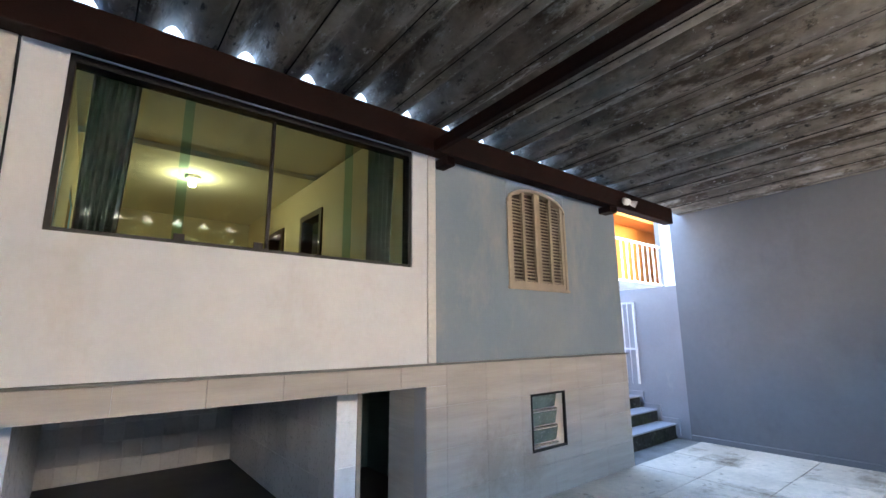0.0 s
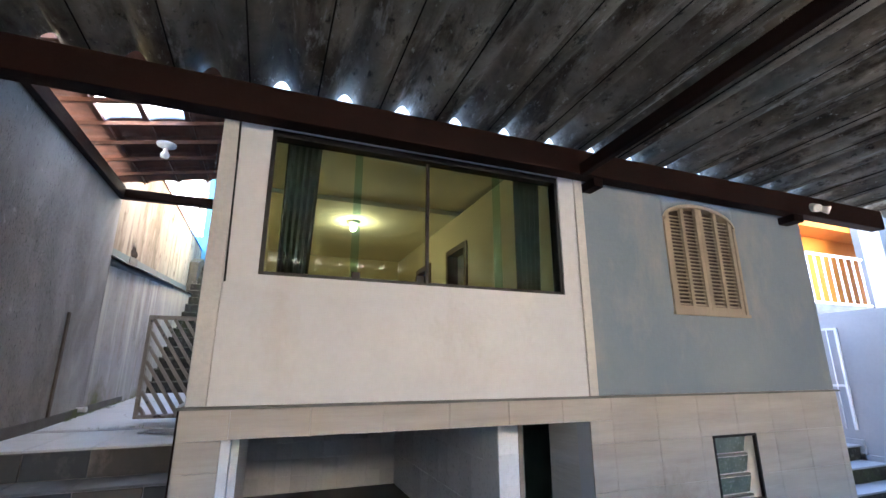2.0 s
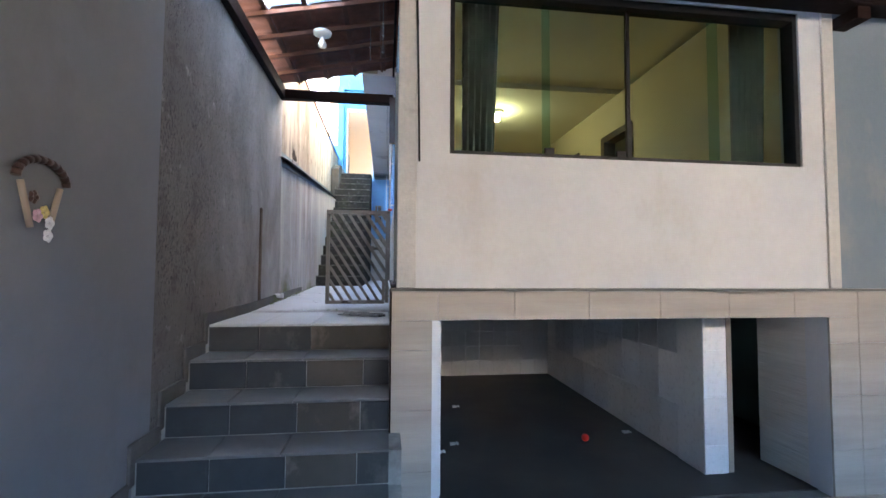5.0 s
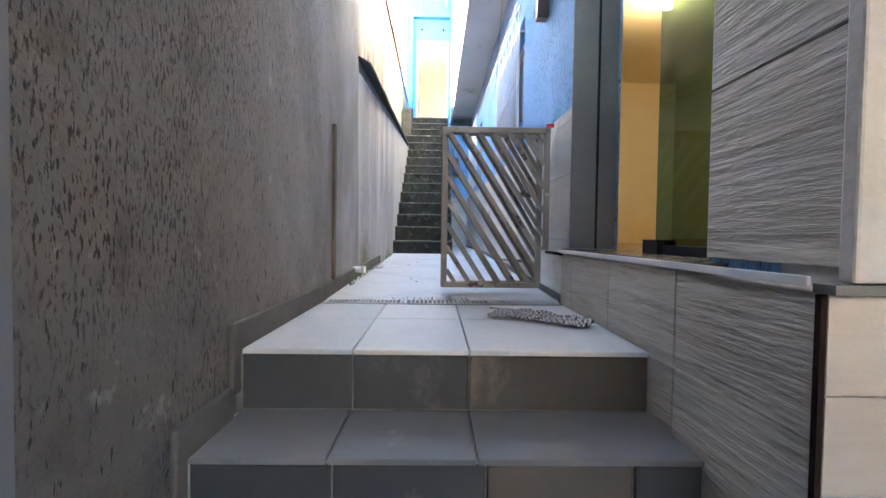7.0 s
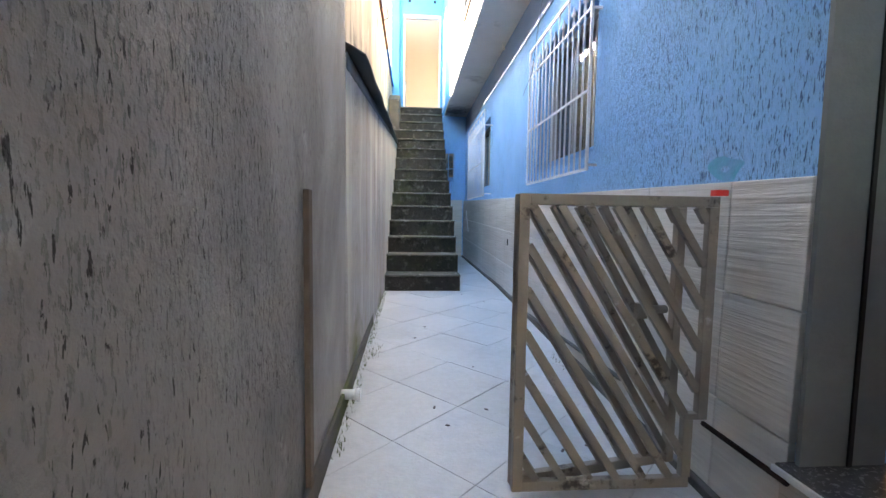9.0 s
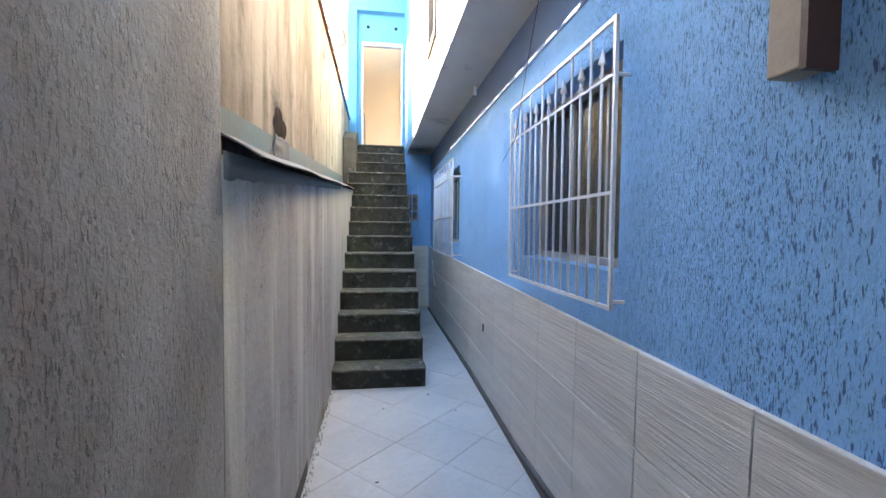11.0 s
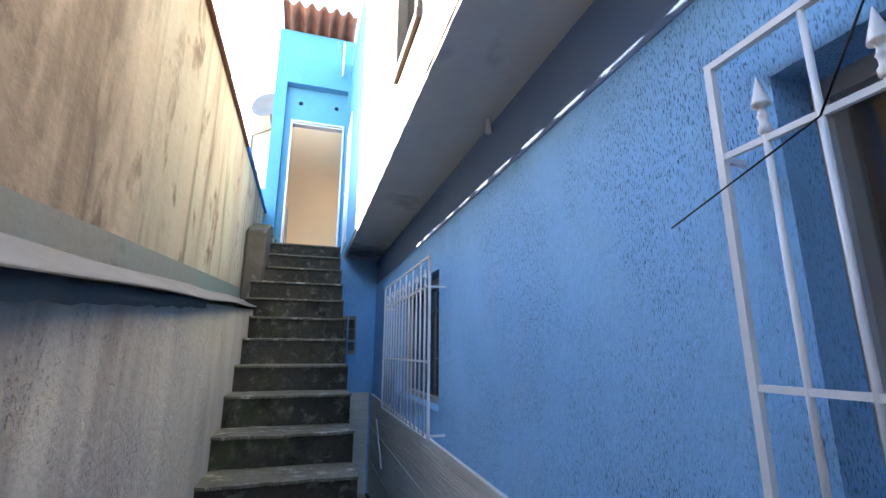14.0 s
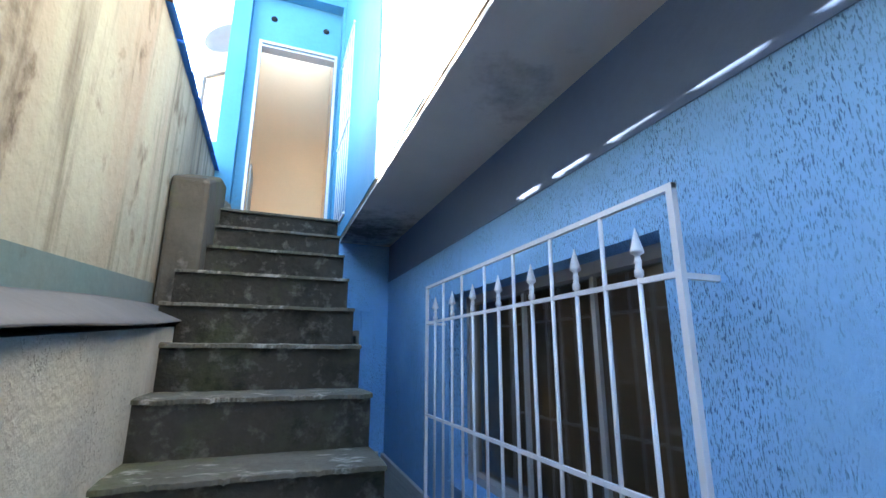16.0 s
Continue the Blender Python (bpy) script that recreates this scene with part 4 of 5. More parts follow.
def gate():
    g = thing("gate", "beige worn iron gate with slanted bars, folded open", "gate", at=(-0.6, 4.95, LANDING))
    x0, x1, z0, z1 = -1.19, -0.575, 1.115, 2.03
    for k, (y, turn) in enumerate(((0.0, 0.0), (0.03, 11.0))):
        rot = Matrix.Translation((x0, 4.95 + y, 0)) @ pose(0, 0, 0, 0, 0, turn)
        leaf, w = gate_leaf(g, 0, (x1 - x0), z0, z1, 0.22 if not k else 0.0, 0)
        leaf.v = [tuple(rot @ Vector(v)) for v in leaf.v]
        lf = part("leaf", leaf, WORN_METAL, g, bevel=0.002)
        W, H = x1 - x0, z1 - z0
        dirx, dirz = 0.543, -0.84
        for i in range(-7, 7):
            # bars run down to the right
            c = i * 0.0857 + 0.008
            px, pz = w + c, z1 - w
            lo, hi = (w, W - w), (z0 + w, z1 - w)
            ts = [(lo[0] - px) / dirx, (lo[1] - px) / dirx]
            a, b = max(min(ts), 0.0), min(max(ts), (pz - hi[0]) / -dirz)
            if not k and px + dirx * b > W - 0.07 and pz + dirz * b < z0 + 0.22:
                b = min(b, max((W - 0.06 - px) / dirx, (pz - z0 - 0.22) / -dirz))
            if b - a < 0.03:
                continue
            p, q = Vector((px + dirx * a, 0, pz + dirz * a)), Vector((px + dirx * b, 0, pz + dirz * b))
            part("slanted_bar", Shape().bar(rot @ p, rot @ q, 0.02, 0.024, rot.to_3x3() @ Vector((0.84, 0, 0.543))), WORN_METAL, lf)
    part("latch", Shape().rod((-0.755, 5.045, 1.66), (-0.655, 5.065, 1.66), 0.014, 12).box(-0.77, -0.735, 5.03, 5.055, 1.635, 1.685), WORN_METAL, g)
    part("drop_bolt", Shape().rod((-0.59, 4.935, 1.325), (-0.59, 4.62, 1.325), 0.008, 10), DARK_WOOD, g, "dark iron bolt rod")
    part("hinge_tag", Shape().box(-0.60, -0.56, 4.925, 4.95, 2.032, 2.05), RED_PLASTIC, g, "red plastic tag")


gate()


def shutter():
    w = thing("window_3", "closed arched cream wooden louvre shutters", "window", at=(3.76, FRONT, 2.06))
    w["kind"] = "structure"
    x0, x1, z0, zs, cx = 3.32, 4.29, 2.06, 2.95, 3.805

    def arch(x):
        return zs + 0.2 * math.sqrt(max(0.0, 1 - ((x - cx) / 0.49) ** 2))
    fr = Shape()
    fr.box(x0, x0 + 0.035, FRONT - 0.03, FRONT + 0.05, z0, zs).box(x1 - 0.035, x1, FRONT - 0.03, FRONT + 0.05, z0, zs).box(x0 - 0.01, x1 + 0.01, FRONT - 0.04, FRONT + 0.05, z0 - 0.03, z0)
    fr.grid(lambda u, v: (x0 + u * (x1 - x0), FRONT - 0.03, arch(x0 + u * (x1 - x0)) - 0.04 * v), 24, 1, thick=(0, 0.08, 0))
    part("window_frame", fr, CREAM_WOOD, w)
    for a, b in ((x0 + 0.037, cx - 0.002), (cx + 0.002, x1 - 0.037)):
        leaf = Shape()
        for p, q in ((a, a + 0.045), ((a + b) / 2 - 0.02, (a + b) / 2 + 0.02), (b - 0.045, b)):
            leaf.prism([(p, z0), (q, z0), (q, arch(q) - 0.04), (p, arch(p) - 0.04)], "y", FRONT - 0.02, FRONT + 0.012)
        leaf.box(a, b, FRONT - 0.019, FRONT + 0.011, z0 + 0.001, z0 + 0.06)
        lf = part("shutter_leaf", leaf, CREAM_WOOD, w)
        z = z0 + 0.075
        while z < arch((a + b) / 2) - 0.06:
            for p, q in ((a + 0.045, (a + b) / 2 - 0.02), ((a + b) / 2 + 0.02, b - 0.045)):
                if z < min(arch(p), arch(q)) - 0.03:
                    part("slat", Shape().bar((p, FRONT - 0.004, z), (q, FRONT - 0.004, z), 0.006, 0.019, (0, 0.55, 0.83)), CREAM_WOOD, lf)
            z += 0.036
    part("backing", Shape().box(x0, x1, FRONT + 0.052, FRONT + 0.06, z0, 3.17), DOOR_WOOD, w)
    return w


shutter()
setting("wall_front_arch", Shape().grid(lambda u, v: (3.315 + u * 0.98, FRONT - 0.0125, (2.95 + 0.2 * math.sqrt(max(0.0, 1 - ((3.315 + u * 0.98 - 3.805) / 0.49) ** 2))) * (1 - v) + 3.19 * v), 24, 1, thick=(0, 0.07, 0)),
        PALE_BLUE, "pale blue wall over the arched shutters", "wall")


def small_window():
    w = thing("window_4", "small awning window with three panes", "window", at=(3.85, FRONT, 0.43))
    w["kind"] = "structure"
    x0, x1, z0, z1 = HOLES_F[2]
    f = Shape()
    for a, b, c, d in ((x0, x1, z1 - 0.02, z1), (x0, x1, z0, z0 + 0.02), (x0, x0 + 0.02, z0, z1), (x1 - 0.02, x1, z0, z1)):
        f.box(a, b, FRONT - 0.02, FRONT + 0.01, c, d)
    part("window_frame", f, BLACK_METAL, w)
    h = (z1 - z0 - 0.04) / 3
    for i in range(3):
        a = z0 + 0.02 + i * h
        part("pane", Shape().bar((x0 + 0.02, FRONT + 0.10, a + h / 2), (x1 - 0.02, FRONT + 0.10, a + h / 2), 0.005, h - 0.03, (0, -0.25, 1)), FROST, w)
        part("rail", Shape().box(x0 + 0.02, x1 - 0.02, FRONT + 0.08, FRONT + 0.11, a - 0.008, a + 0.008), DISH_PAINT, w)


small_window()


# room: lamp, curtains, door frames, sliding glass door
def room_things():
    lamp = thing("ceiling_lamp", "small round ceiling lamp with a lit warm bulb", "lamp", at=(0.92, 6.6, SLAB - 0.06))
    part("base", Shape().lathe([(0.0, 0), (0.10, 0), (0.10, -0.03), (0.05, -0.05), (0, -0.05)], (0.92, 6.6, SLAB - 0.062)), WHITE_PLASTIC, lamp)
    part("bulb", Shape().lathe([(0.0, 0), (0.02, -0.0), (0.045, -0.05), (0.04, -0.085), (0.0, -0.10)], (0.92, 6.6, SLAB - 0.113)), BULB, lamp)
    light = bpy.data.lights.new("room_light", "POINT")
    light.shadow_soft_size, light.energy, light.color = 0.06, 0.32, (1.0, 0.78, 0.53)
    new("room_light", light).location = (0.92, 6.6, SLAB - 0.30)
    for a, b in ((-0.13, 0.13), (1.82, 2.10)):
        tagged(part("curtain", Shape().grid(lambda u, v: (a + u * (b - a) - 0.06 * (1 - v) * u, FRONT + 0.22 + 0.03 * math.sin(u * 34), 1.75 + v * 1.6), 60, 2, thick=(0, 0.004, 0)), CURTAIN),
                        "dark grey-green curtain hanging behind the glass", "curtain", "window curtains")
    for y0, y1 in ((5.45, 6.20), (6.92, 7.67)):
        d = thing("door_frame", "dark brown timber door frame, doorway open", "door frame", "room door frames", at=(2.3, (y0 + y1) / 2, ROOM))
        part("post", Shape().box(2.275, 2.44, y0 - 0.002, y0 + 0.08, ROOM, 3.25), DOOR_WOOD, d)
        part("post", Shape().box(2.275, 2.44, y1 - 0.08, y1 + 0.002, ROOM, 3.25), DOOR_WOOD, d)
        part("lintel", Shape().box(2.275, 2.44, y0 + 0.08, y1 - 0.08, 3.17, 3.252), DOOR_WOOD, d)
    setting("sill", Shape().box(SIDE - 0.062, SIDE + 0.24, 3.45, 4.67, ROOM - 0.012, ROOM + 0.012), STONE_SILL, "dark granite sill of the side opening", "sill", 0.004)
    gd = thing("glass_door", "green glass sliding door panel slid open", "door", at=(SIDE + 0.14, 3.8, ROOM))
    part("pane", Shape().box(SIDE + 0.12, SIDE + 0.128, 3.45, 4.05, ROOM + 0.04, 3.25), DEEP_GLASS, gd).visible_shadow = False
    part("bottom_rail", Shape().box(SIDE + 0.11, SIDE + 0.14, 3.45, 4.05, ROOM + 0.013, ROOM + 0.045), BLACK_METAL, gd)
    part("roller_block", Shape().box(SIDE + 0.09, SIDE + 0.16, 3.98, 4.09, ROOM + 0.013, ROOM + 0.065), BLACK_METAL, gd, "black plastic roller block")
    # Thin black strip carries the shade of the jamb's groove.
    setting("trim_groove", Shape().box(SIDE + 0.10, SIDE + 0.111, 4.634, 4.6395, ROOM + 0.014, 3.3), BLACK_METAL, "black strip standing in for the shaded groove in the jamb", "trim")


room_things()


# drain grates in the landing: three loose units over one channel
# Dark liner puts the slots' shade into the colour of the channel bed.
setting("drain_liner", Shape().box(LEFT + 0.03, SIDE - 0.066, 4.585, 4.712, LANDING - 0.0695, LANDING - 0.052), BLACK_FLOOR, "dark liner that deepens the shade in the drain slots", "drain")


def drain(x0, x1, y0, turn, slots):
    d = thing("drain_grate", "pale slotted drain grating across the landing", "drain", "drain grates", at=(x0, y0, LANDING))
    m = pose(x0, y0, LANDING, 0, 0, turn)
    w, h = x1 - x0, 0.128

    def put(name, shape, material, label=""):
        shape.v = [tuple(m @ Vector(v)) for v in shape.v]
        part(name, shape, material, d, label)
    put("frame", Shape().box(0, w, 0, 0.016, -0.02, 0.003).box(0, w, h - 0.016, h, -0.02, 0.003).box(0, 0.014, 0.016, h - 0.016, -0.02, 0.003).box(w - 0.014, w, 0.016, h - 0.016, -0.02, 0.003), GRATE)
    pitch = (w - 0.028) / slots
    for i in range(1, slots):
        x = 0.014 + pitch * i
        put("slat", Shape().box(x - 0.0046, x + 0.0046, 0.016, h - 0.016, -0.018, 0.002), GRATE)


drain(LEFT + 0.03, -1.385, 4.586, 0.0, 18)
drain(-1.378, -0.935, 4.590, 1.6, 19)
drain(-0.930, -0.594, 4.612, 1.4, 15)

# crumpled rag
def rag_at(u, v):
    """The rag lies flat, drawn out along u, gathered into folds at its end."""
    fold = noise.noise(Vector((u * 3.0, v * 9.0, 0.5)))
    x = -0.97 + 0.33 * u + 0.03 * math.sin(v * 6 + u * 5)
    y = 4.46 - 0.25 * v * (1.0 - 0.40 * u) - 0.31 * u + 0.018 * math.sin(u * 15) * v
    return (x, y, LANDING + 0.004 + (0.008 + 0.026 * u) * abs(fold) + 0.010 * abs(math.sin(v * 16 + 3 * noise.noise(Vector((u * 4, v * 2, 4))))) * (0.4 + u))


tagged(part("rag", Shape().grid(rag_at, 60, 50, thick=(0, 0, 0.003)), CLOTH), "crumpled black and white patterned rag on the landing", "rag")

# slat and tap on the left wall
tagged(part("wooden_slat", Shape().box(LEFT, LEFT + 0.018, 4.925, 4.965, 1.14, 2.03), OLD_WOOD, bevel=0.003), "narrow weathered wooden slat fixed on the wall", "slat")
tp = thing("water_tap", "white plastic pipe end on the passage wall", "pipe", at=(LEFT, 5.6, 1.16))
part("pipe", Shape().rod((LEFT, 5.6, 1.16), (LEFT + 0.06, 5.6, 1.16), 0.022, 14), WHITE_PLASTIC, tp)
part("cap", Shape().rod((LEFT + 0.06, 5.6, 1.16), (LEFT + 0.085, 5.6, 1.16), 0.027, 14), WHITE_PLASTIC, tp)

# satellite dish and tower roof
dish = thing("satellite_dish", "pale grey satellite dish behind the tower corner", "dish", at=(-2.2, 14.0, 6.1))
part("reflector", Shape().lathe([(0.0, 0.0), (0.10, 0.010), (0.19, 0.04), (0.27, 0.09), (0.265, 0.095), (0.18, 0.052), (0.0, 0.012)], (-2.15, 14.05, 6.70), 28, (-0.35, -0.85, 0.25)), DISH_PAINT, dish, "pale grey painted dish")
part("arm", Shape().rod((-2.12, 14.08, 6.62), (-2.07, 14.02, 6.32), 0.018).rod((-2.07, 14.02, 6.32), (-2.35, 13.95, 6.12), 0.018).rod((-2.35, 13.95, 6.12), (-2.35, 13.95, 4.5), 0.022), ZINC, dish)
setting("roof_tower", Shape().grid(lambda u, v: (-1.88 + 0.97 * u, TY - 0.40 + 0.9 * v, 7.16 - 0.16 * v + 0.045 * math.sin(u * 38)), 90, 4, thick=(0, 0, 0.02)), CLAY, "weathered clay tile roof over the stair head", "roof")

# grille gate swung open at the stair head
gg = thing("stair_gate", "white barred iron gate swung open at the stair head", "gate", at=(-0.92, 12.0, TOP))
for i in range(6):
    y = 11.75 + i * 0.12
    part("bar", Shape().rod((-0.93, y, TOP + 0.12), (-0.93, y, TOP + 1.75), 0.009, 8), WHITE_METAL, gg)
for z in (TOP + 0.12, TOP + 0.9, TOP + 1.75):
    part("rail", Shape().box(-0.945, -0.918, 11.72, 12.38, z - 0.012, z + 0.012), WHITE_METAL, gg)

# steps and orange house on the far side
s = Shape()
for i in range(7):
    s.box(5.412, RIGHT + 0.029, 3.5 + 0.27 * i, 9.0, -0.155, 0.18 * (i + 1))
setting("stairs_right", s, STAIR_CONC, "dark concrete steps in the far alley", "stairs", 0.006)
oh = thing("orange_house", "orange neighbour house with a white railed balcony", "house", at=(11.5, 6.4, 0))
part("wall", Shape().box(9.6, 16.0, 6.6, 6.8, -0.16, 5.3), ORANGE, oh)
part("balcony_floor", Shape().box(9.6, 12.45, 5.9, 6.6, 2.6, 2.85), SKIRT, oh, "mossy concrete balcony edge")
part("pier", Shape().box(12.46, 14.6, 5.86, 6.0, -0.16, 5.0), GREY_WALL, oh, "pale grey pier")
part("balcony_roof", Shape().box(9.3, 15.9, 6.01, 6.599, 4.62, 4.78), ORANGE, oh)
rail = part("railing", Shape().box(9.6, 12.45, 5.9, 5.94, 3.92, 3.97).box(9.6, 12.45, 5.9, 5.94, 2.86, 2.9), WHITE_METAL, oh)
for i in range(11):
    x = 9.65 + i * 0.27
    part("baluster", Shape().box(x - 0.013, x + 0.013, 5.905, 5.935, 2.9, 3.92), WHITE_METAL, rail)


# ---- clay roof over the passage entrance ----
def clay_roof():
    r = thing("passage_roof", "clay tile roof on reddish battens with two clear tiles", "roof", at=((LEFT + SIDE) / 2, 4.3, 3.5))
    r["kind"] = "structure"

    def z_at(x):
        return 3.50 + 0.20 * (x - LEFT)
    x0, x1 = LEFT + 0.005, SIDE - 0.045
    rows = [3.21, 3.58, 3.95, 4.32, 4.69, 5.06, 5.43]
    for y in rows:
        part("batten", Shape().bar((x0, y - 0.05, z_at(x0) + 0.03), (x1, y - 0.05, z_at(x1) + 0.03), 0.032, 0.035), ROOF_WOOD, r)
    for x in (-1.635, -1.315, -0.995, -0.675):
        part("rafter", Shape().bar((x, 3.09, z_at(x) + 0.066), (x, 5.66, z_at(x) + 0.066), 0.04, 0.034, (-0.2, 0, 1)), ROOF_WOOD, r)

    def tile(u, v):
        rib = 0.034 * math.exp(-((u - 0.96) / 0.035) ** 2) + 0.022 * math.exp(-((u - 0.06) / 0.04) ** 2)
        return (-0.165 + 0.33 * u, -0.20 + 0.40 * v, 0.03 * (1 - v) - rib + 0.012 * math.sin(math.pi * u) + 0.006 * math.sin(3 * math.pi * v))
    base = Shape().grid(tile, 24, 9, thick=(0, 0, 0.010)).mesh("roof_tile")
    base.materials.append(CLAY)
    clear = base.copy()
    clear.materials.clear()
    clear.materials.append(MILKY)
    slope = math.degrees(math.atan(0.20))
    for k in range(-2, 3):
        for j, y in enumerate(rows):
            x = -1.155 + 0.32 * k
            see = k in (-1, 0) and j == 2
            ob = new("clear_tile" if see else "roof_tile", clear if see else base)
            ob.parent = r
            ob.matrix_parent_inverse = r.matrix_world.inverted()
            ob.matrix_basis = pose(x, y + 0.185 + random.uniform(-0.006, 0.006), z_at(x) + 0.105 + random.uniform(0, 0.006), 0, -slope, random.uniform(-0.7, 0.7))
    part("fascia", Shape().bar((x1 + 0.012, 3.09, z_at(x1) - 0.02), (x1 + 0.012, 5.6, z_at(x1) - 0.02), 0.02, 0.12), DARK_WOOD, r)


clay_roof()

lamp = thing("bulb_holder", "white ceiling bulb holder with a bare unlit bulb", "lamp", at=(-1.22, 4.64, 3.634))
part("rose", Shape().lathe([(0.0, 0.0), (0.085, 0.0), (0.08, -0.02), (0.045, -0.035), (0.03, -0.05), (0.0, -0.05)], (-1.22, 4.64, 3.634)), WHITE_PLASTIC, lamp)
part("bulb", Shape().lathe([(0.0, 0.0), (0.018, 0.0), (0.02, -0.02), (0.04, -0.06), (0.036, -0.085), (0.0, -0.10)], (-1.22, 4.64, 3.584)), WHITE_PLASTIC, lamp, "white glass bulb")
for i, (x, y, n) in enumerate(((-0.78, 4.64, 0.30), (-0.66, 4.27, 0.42))):
    ch = thing("wind_chime", "thin hanging chain ornament under the clay roof", "ornament", "hanging ornaments", at=(x, y, 3.66))
    part("chain", Shape().rod((x, y, 3.52 + 0.2 * (x - LEFT)), (x, y, 3.70 - n), 0.003, 6), ZINC, ch)
    for q in (0.35, 0.6, 0.95):
        part("bead", Shape().lathe([(0, -0.012), (0.011, 0), (0, 0.012)], (x, y, 3.70 - n * q), 8), ZINC, ch)

# stepped skirting on the left wall
sk = Shape()
for i, (y, z) in enumerate(NOSE):
    y1 = NOSE[i + 1][0] - 0.05 if i < 5 else 4.72
    sk.box(LEFT, SX0 - 0.004, y - 0.05, y1, z - 0.02 if i < 5 else LANDING - 0.02, z + 0.08)
    sk.box(LEFT + 0.001, SX0 - 0.005, y - 0.052, y + 0.0, (NOSE[i - 1][1] if i else 0.0) + 0.05, z + 0.079)
sk.prism([(4.72, LANDING - 0.02), (8.2, rise(8.2) - 0.02), (8.2, rise(8.2) + 0.06), (4.72, LANDING + 0.08)], "x", LEFT, SX0 - 0.004)
setting("baseboard_left", sk, SKIRT, "stepped cement skirting beside the front steps", "baseboard", 0.006)
setting("baseboard_side", Shape().prism([(4.72, LANDING - 0.012), (8.5, rise(8.5) - 0.012), (11.9, rise(9) - 0.012), (11.9, rise(9) + 0.03), (8.5, rise(8.5) + 0.03), (4.72, LANDING + 0.03)], "x", SIDE - 0.05, SIDE - 0.022), SKIRT, "low cement skirting under the wall tiles", "baseboard", 0.005)
setting("trim_sill_edge", Shape().box(SIDE - 0.072, SIDE - 0.063, 3.14, 4.67, ROOM - 0.010, ROOM + 0.008), WHITE_METAL, "thin pale metal edge along the ledge", "trim", 0.002)
setting("trim_corner_post", Shape().box(SIDE - 0.066, SIDE - 0.056, FRONT - 0.0145, FRONT - 0.002, -0.02, 1.32), DARK_WOOD, "dark joint at the tiled house corner", "trim")

# niche window with blue bars
nw = thing("window_5", "small window with blue iron bars in the niche", "window", at=(-0.81, NE, 2.66))
nw["kind"] = "structure"
part("window_frame", Shape().box(-0.90, -0.72, NE + 0.04, NE + 0.08, 3.06, 3.10).box(-0.90, -0.72, NE + 0.04, NE + 0.08, 2.66, 2.70).box(-0.90, -0.87, NE + 0.04, NE + 0.08, 2.70, 3.06).box(-0.75, -0.72, NE + 0.04, NE + 0.08, 2.70, 3.06), CREAM_WOOD, nw)
for z in (2.82, 2.94):
    part("pane", Shape().box(-0.87, -0.75, NE + 0.055, NE + 0.06, z - 0.10, z), CLEAR_GLASS, nw)
    part("rail", Shape().box(-0.87, -0.75, NE + 0.045, NE + 0.07, z, z + 0.015), CREAM_WOOD, nw)
bars = part("bars", Shape().box(-0.96, -0.62, NE - 0.07, NE - 0.055, 3.24, 3.26).box(-0.96, -0.62, NE - 0.07, NE - 0.055, 2.54, 2.56).box(-0.64, -0.62, NE - 0.07, NE - 0.055, 2.56, 3.24), BLUE_WALL, nw, "blue painted iron bars")
for x in (-0.93, -0.84, -0.74):
    part("bar", Shape().rod((x, NE - 0.062, 2.56), (x, NE - 0.062, 3.24), 0.008, 8), BLUE_WALL, bars)
part("crossbar", Shape().box(-0.95, -0.64, NE - 0.068, NE - 0.057, 2.80, 2.815), BLUE_WALL, bars)

# tread slabs of the back stair
for i in range(N):
    y, z = STAIR_Y[i], STAIR_Z[i]
    depth = STAIR_Y[i + 1] - y + 0.03 if i < N - 1 else 12.38 - y
    t = Shape()

    def top(u, v, y=y, z=z, depth=depth, i=i):
        w = noise.noise(Vector((u * 9, i * 3.1, v * 2)))
        chip = noise.noise(Vector((u * 46, i * 5.7, v * 3))) + 0.6 * noise.noise(Vector((u * 110, i * 2.3, v * 3)))
        edge = v < 0.1
        return (LEFT + 0.002 + u * (-1.0 - LEFT) + 0.006 * (u > 0.99) * w, y - 0.006 + (0.008 * w + 0.007 * chip) * edge + v * depth, z + 0.003 * w + 0.0015 * chip - (0.004 + 0.004 * abs(chip)) * edge)
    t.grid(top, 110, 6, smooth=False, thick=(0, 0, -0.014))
    part("tread", t, TREAD, step_parts[i], "pale step top with worn edges")

# concrete strip over the blue wall foot, thin pipes and small fittings
pp = thing("wall_pipe", "thin grey pipe along the foot of the wall", "pipe", at=(SIDE - 0.06, 6.3, 1.2))
part("pipe", Shape().rod((SIDE - 0.035, 5.55, 1.235), (SIDE - 0.035, 7.35, 1.16), 0.011, 10).rod((SIDE - 0.035, 7.35, 1.16), (SIDE - 0.035, 7.37, 1.08), 0.011, 10), ZINC, pp)
tagged(part("loose_rod", Shape().rod((SIDE - 0.045, 11.36, 2.03), (SIDE - 0.075, 10.83, 1.70), 0.007, 8), WHITE_METAL), "thin pale rod leaning on the tiled wall", "rod")
mb = thing("meter_box", "brown wooden box fixed on the blue wall", "box", at=(SIDE - 0.05, 5.3, 2.8))
part("body", Shape().box(SIDE - 0.07, SIDE, 5.28, 5.36, 2.82, 3.30), CREAM_WOOD, mb, bevel=0.005)
part("side_board", Shape().box(SIDE - 0.074, SIDE, 5.265, 5.2795, 2.815, 3.305), DOOR_WOOD, mb, "dark brown side board")
for y, z in ((8.06, 1.70),):
    tagged(part("wall_outlet", Shape().box(SIDE - 0.028, SIDE - 0.018, y - 0.012, y + 0.012, z - 0.03, z + 0.03), BLACK_METAL), "small dark drain slot in the wall tiles", "outlet", "wall outlets")
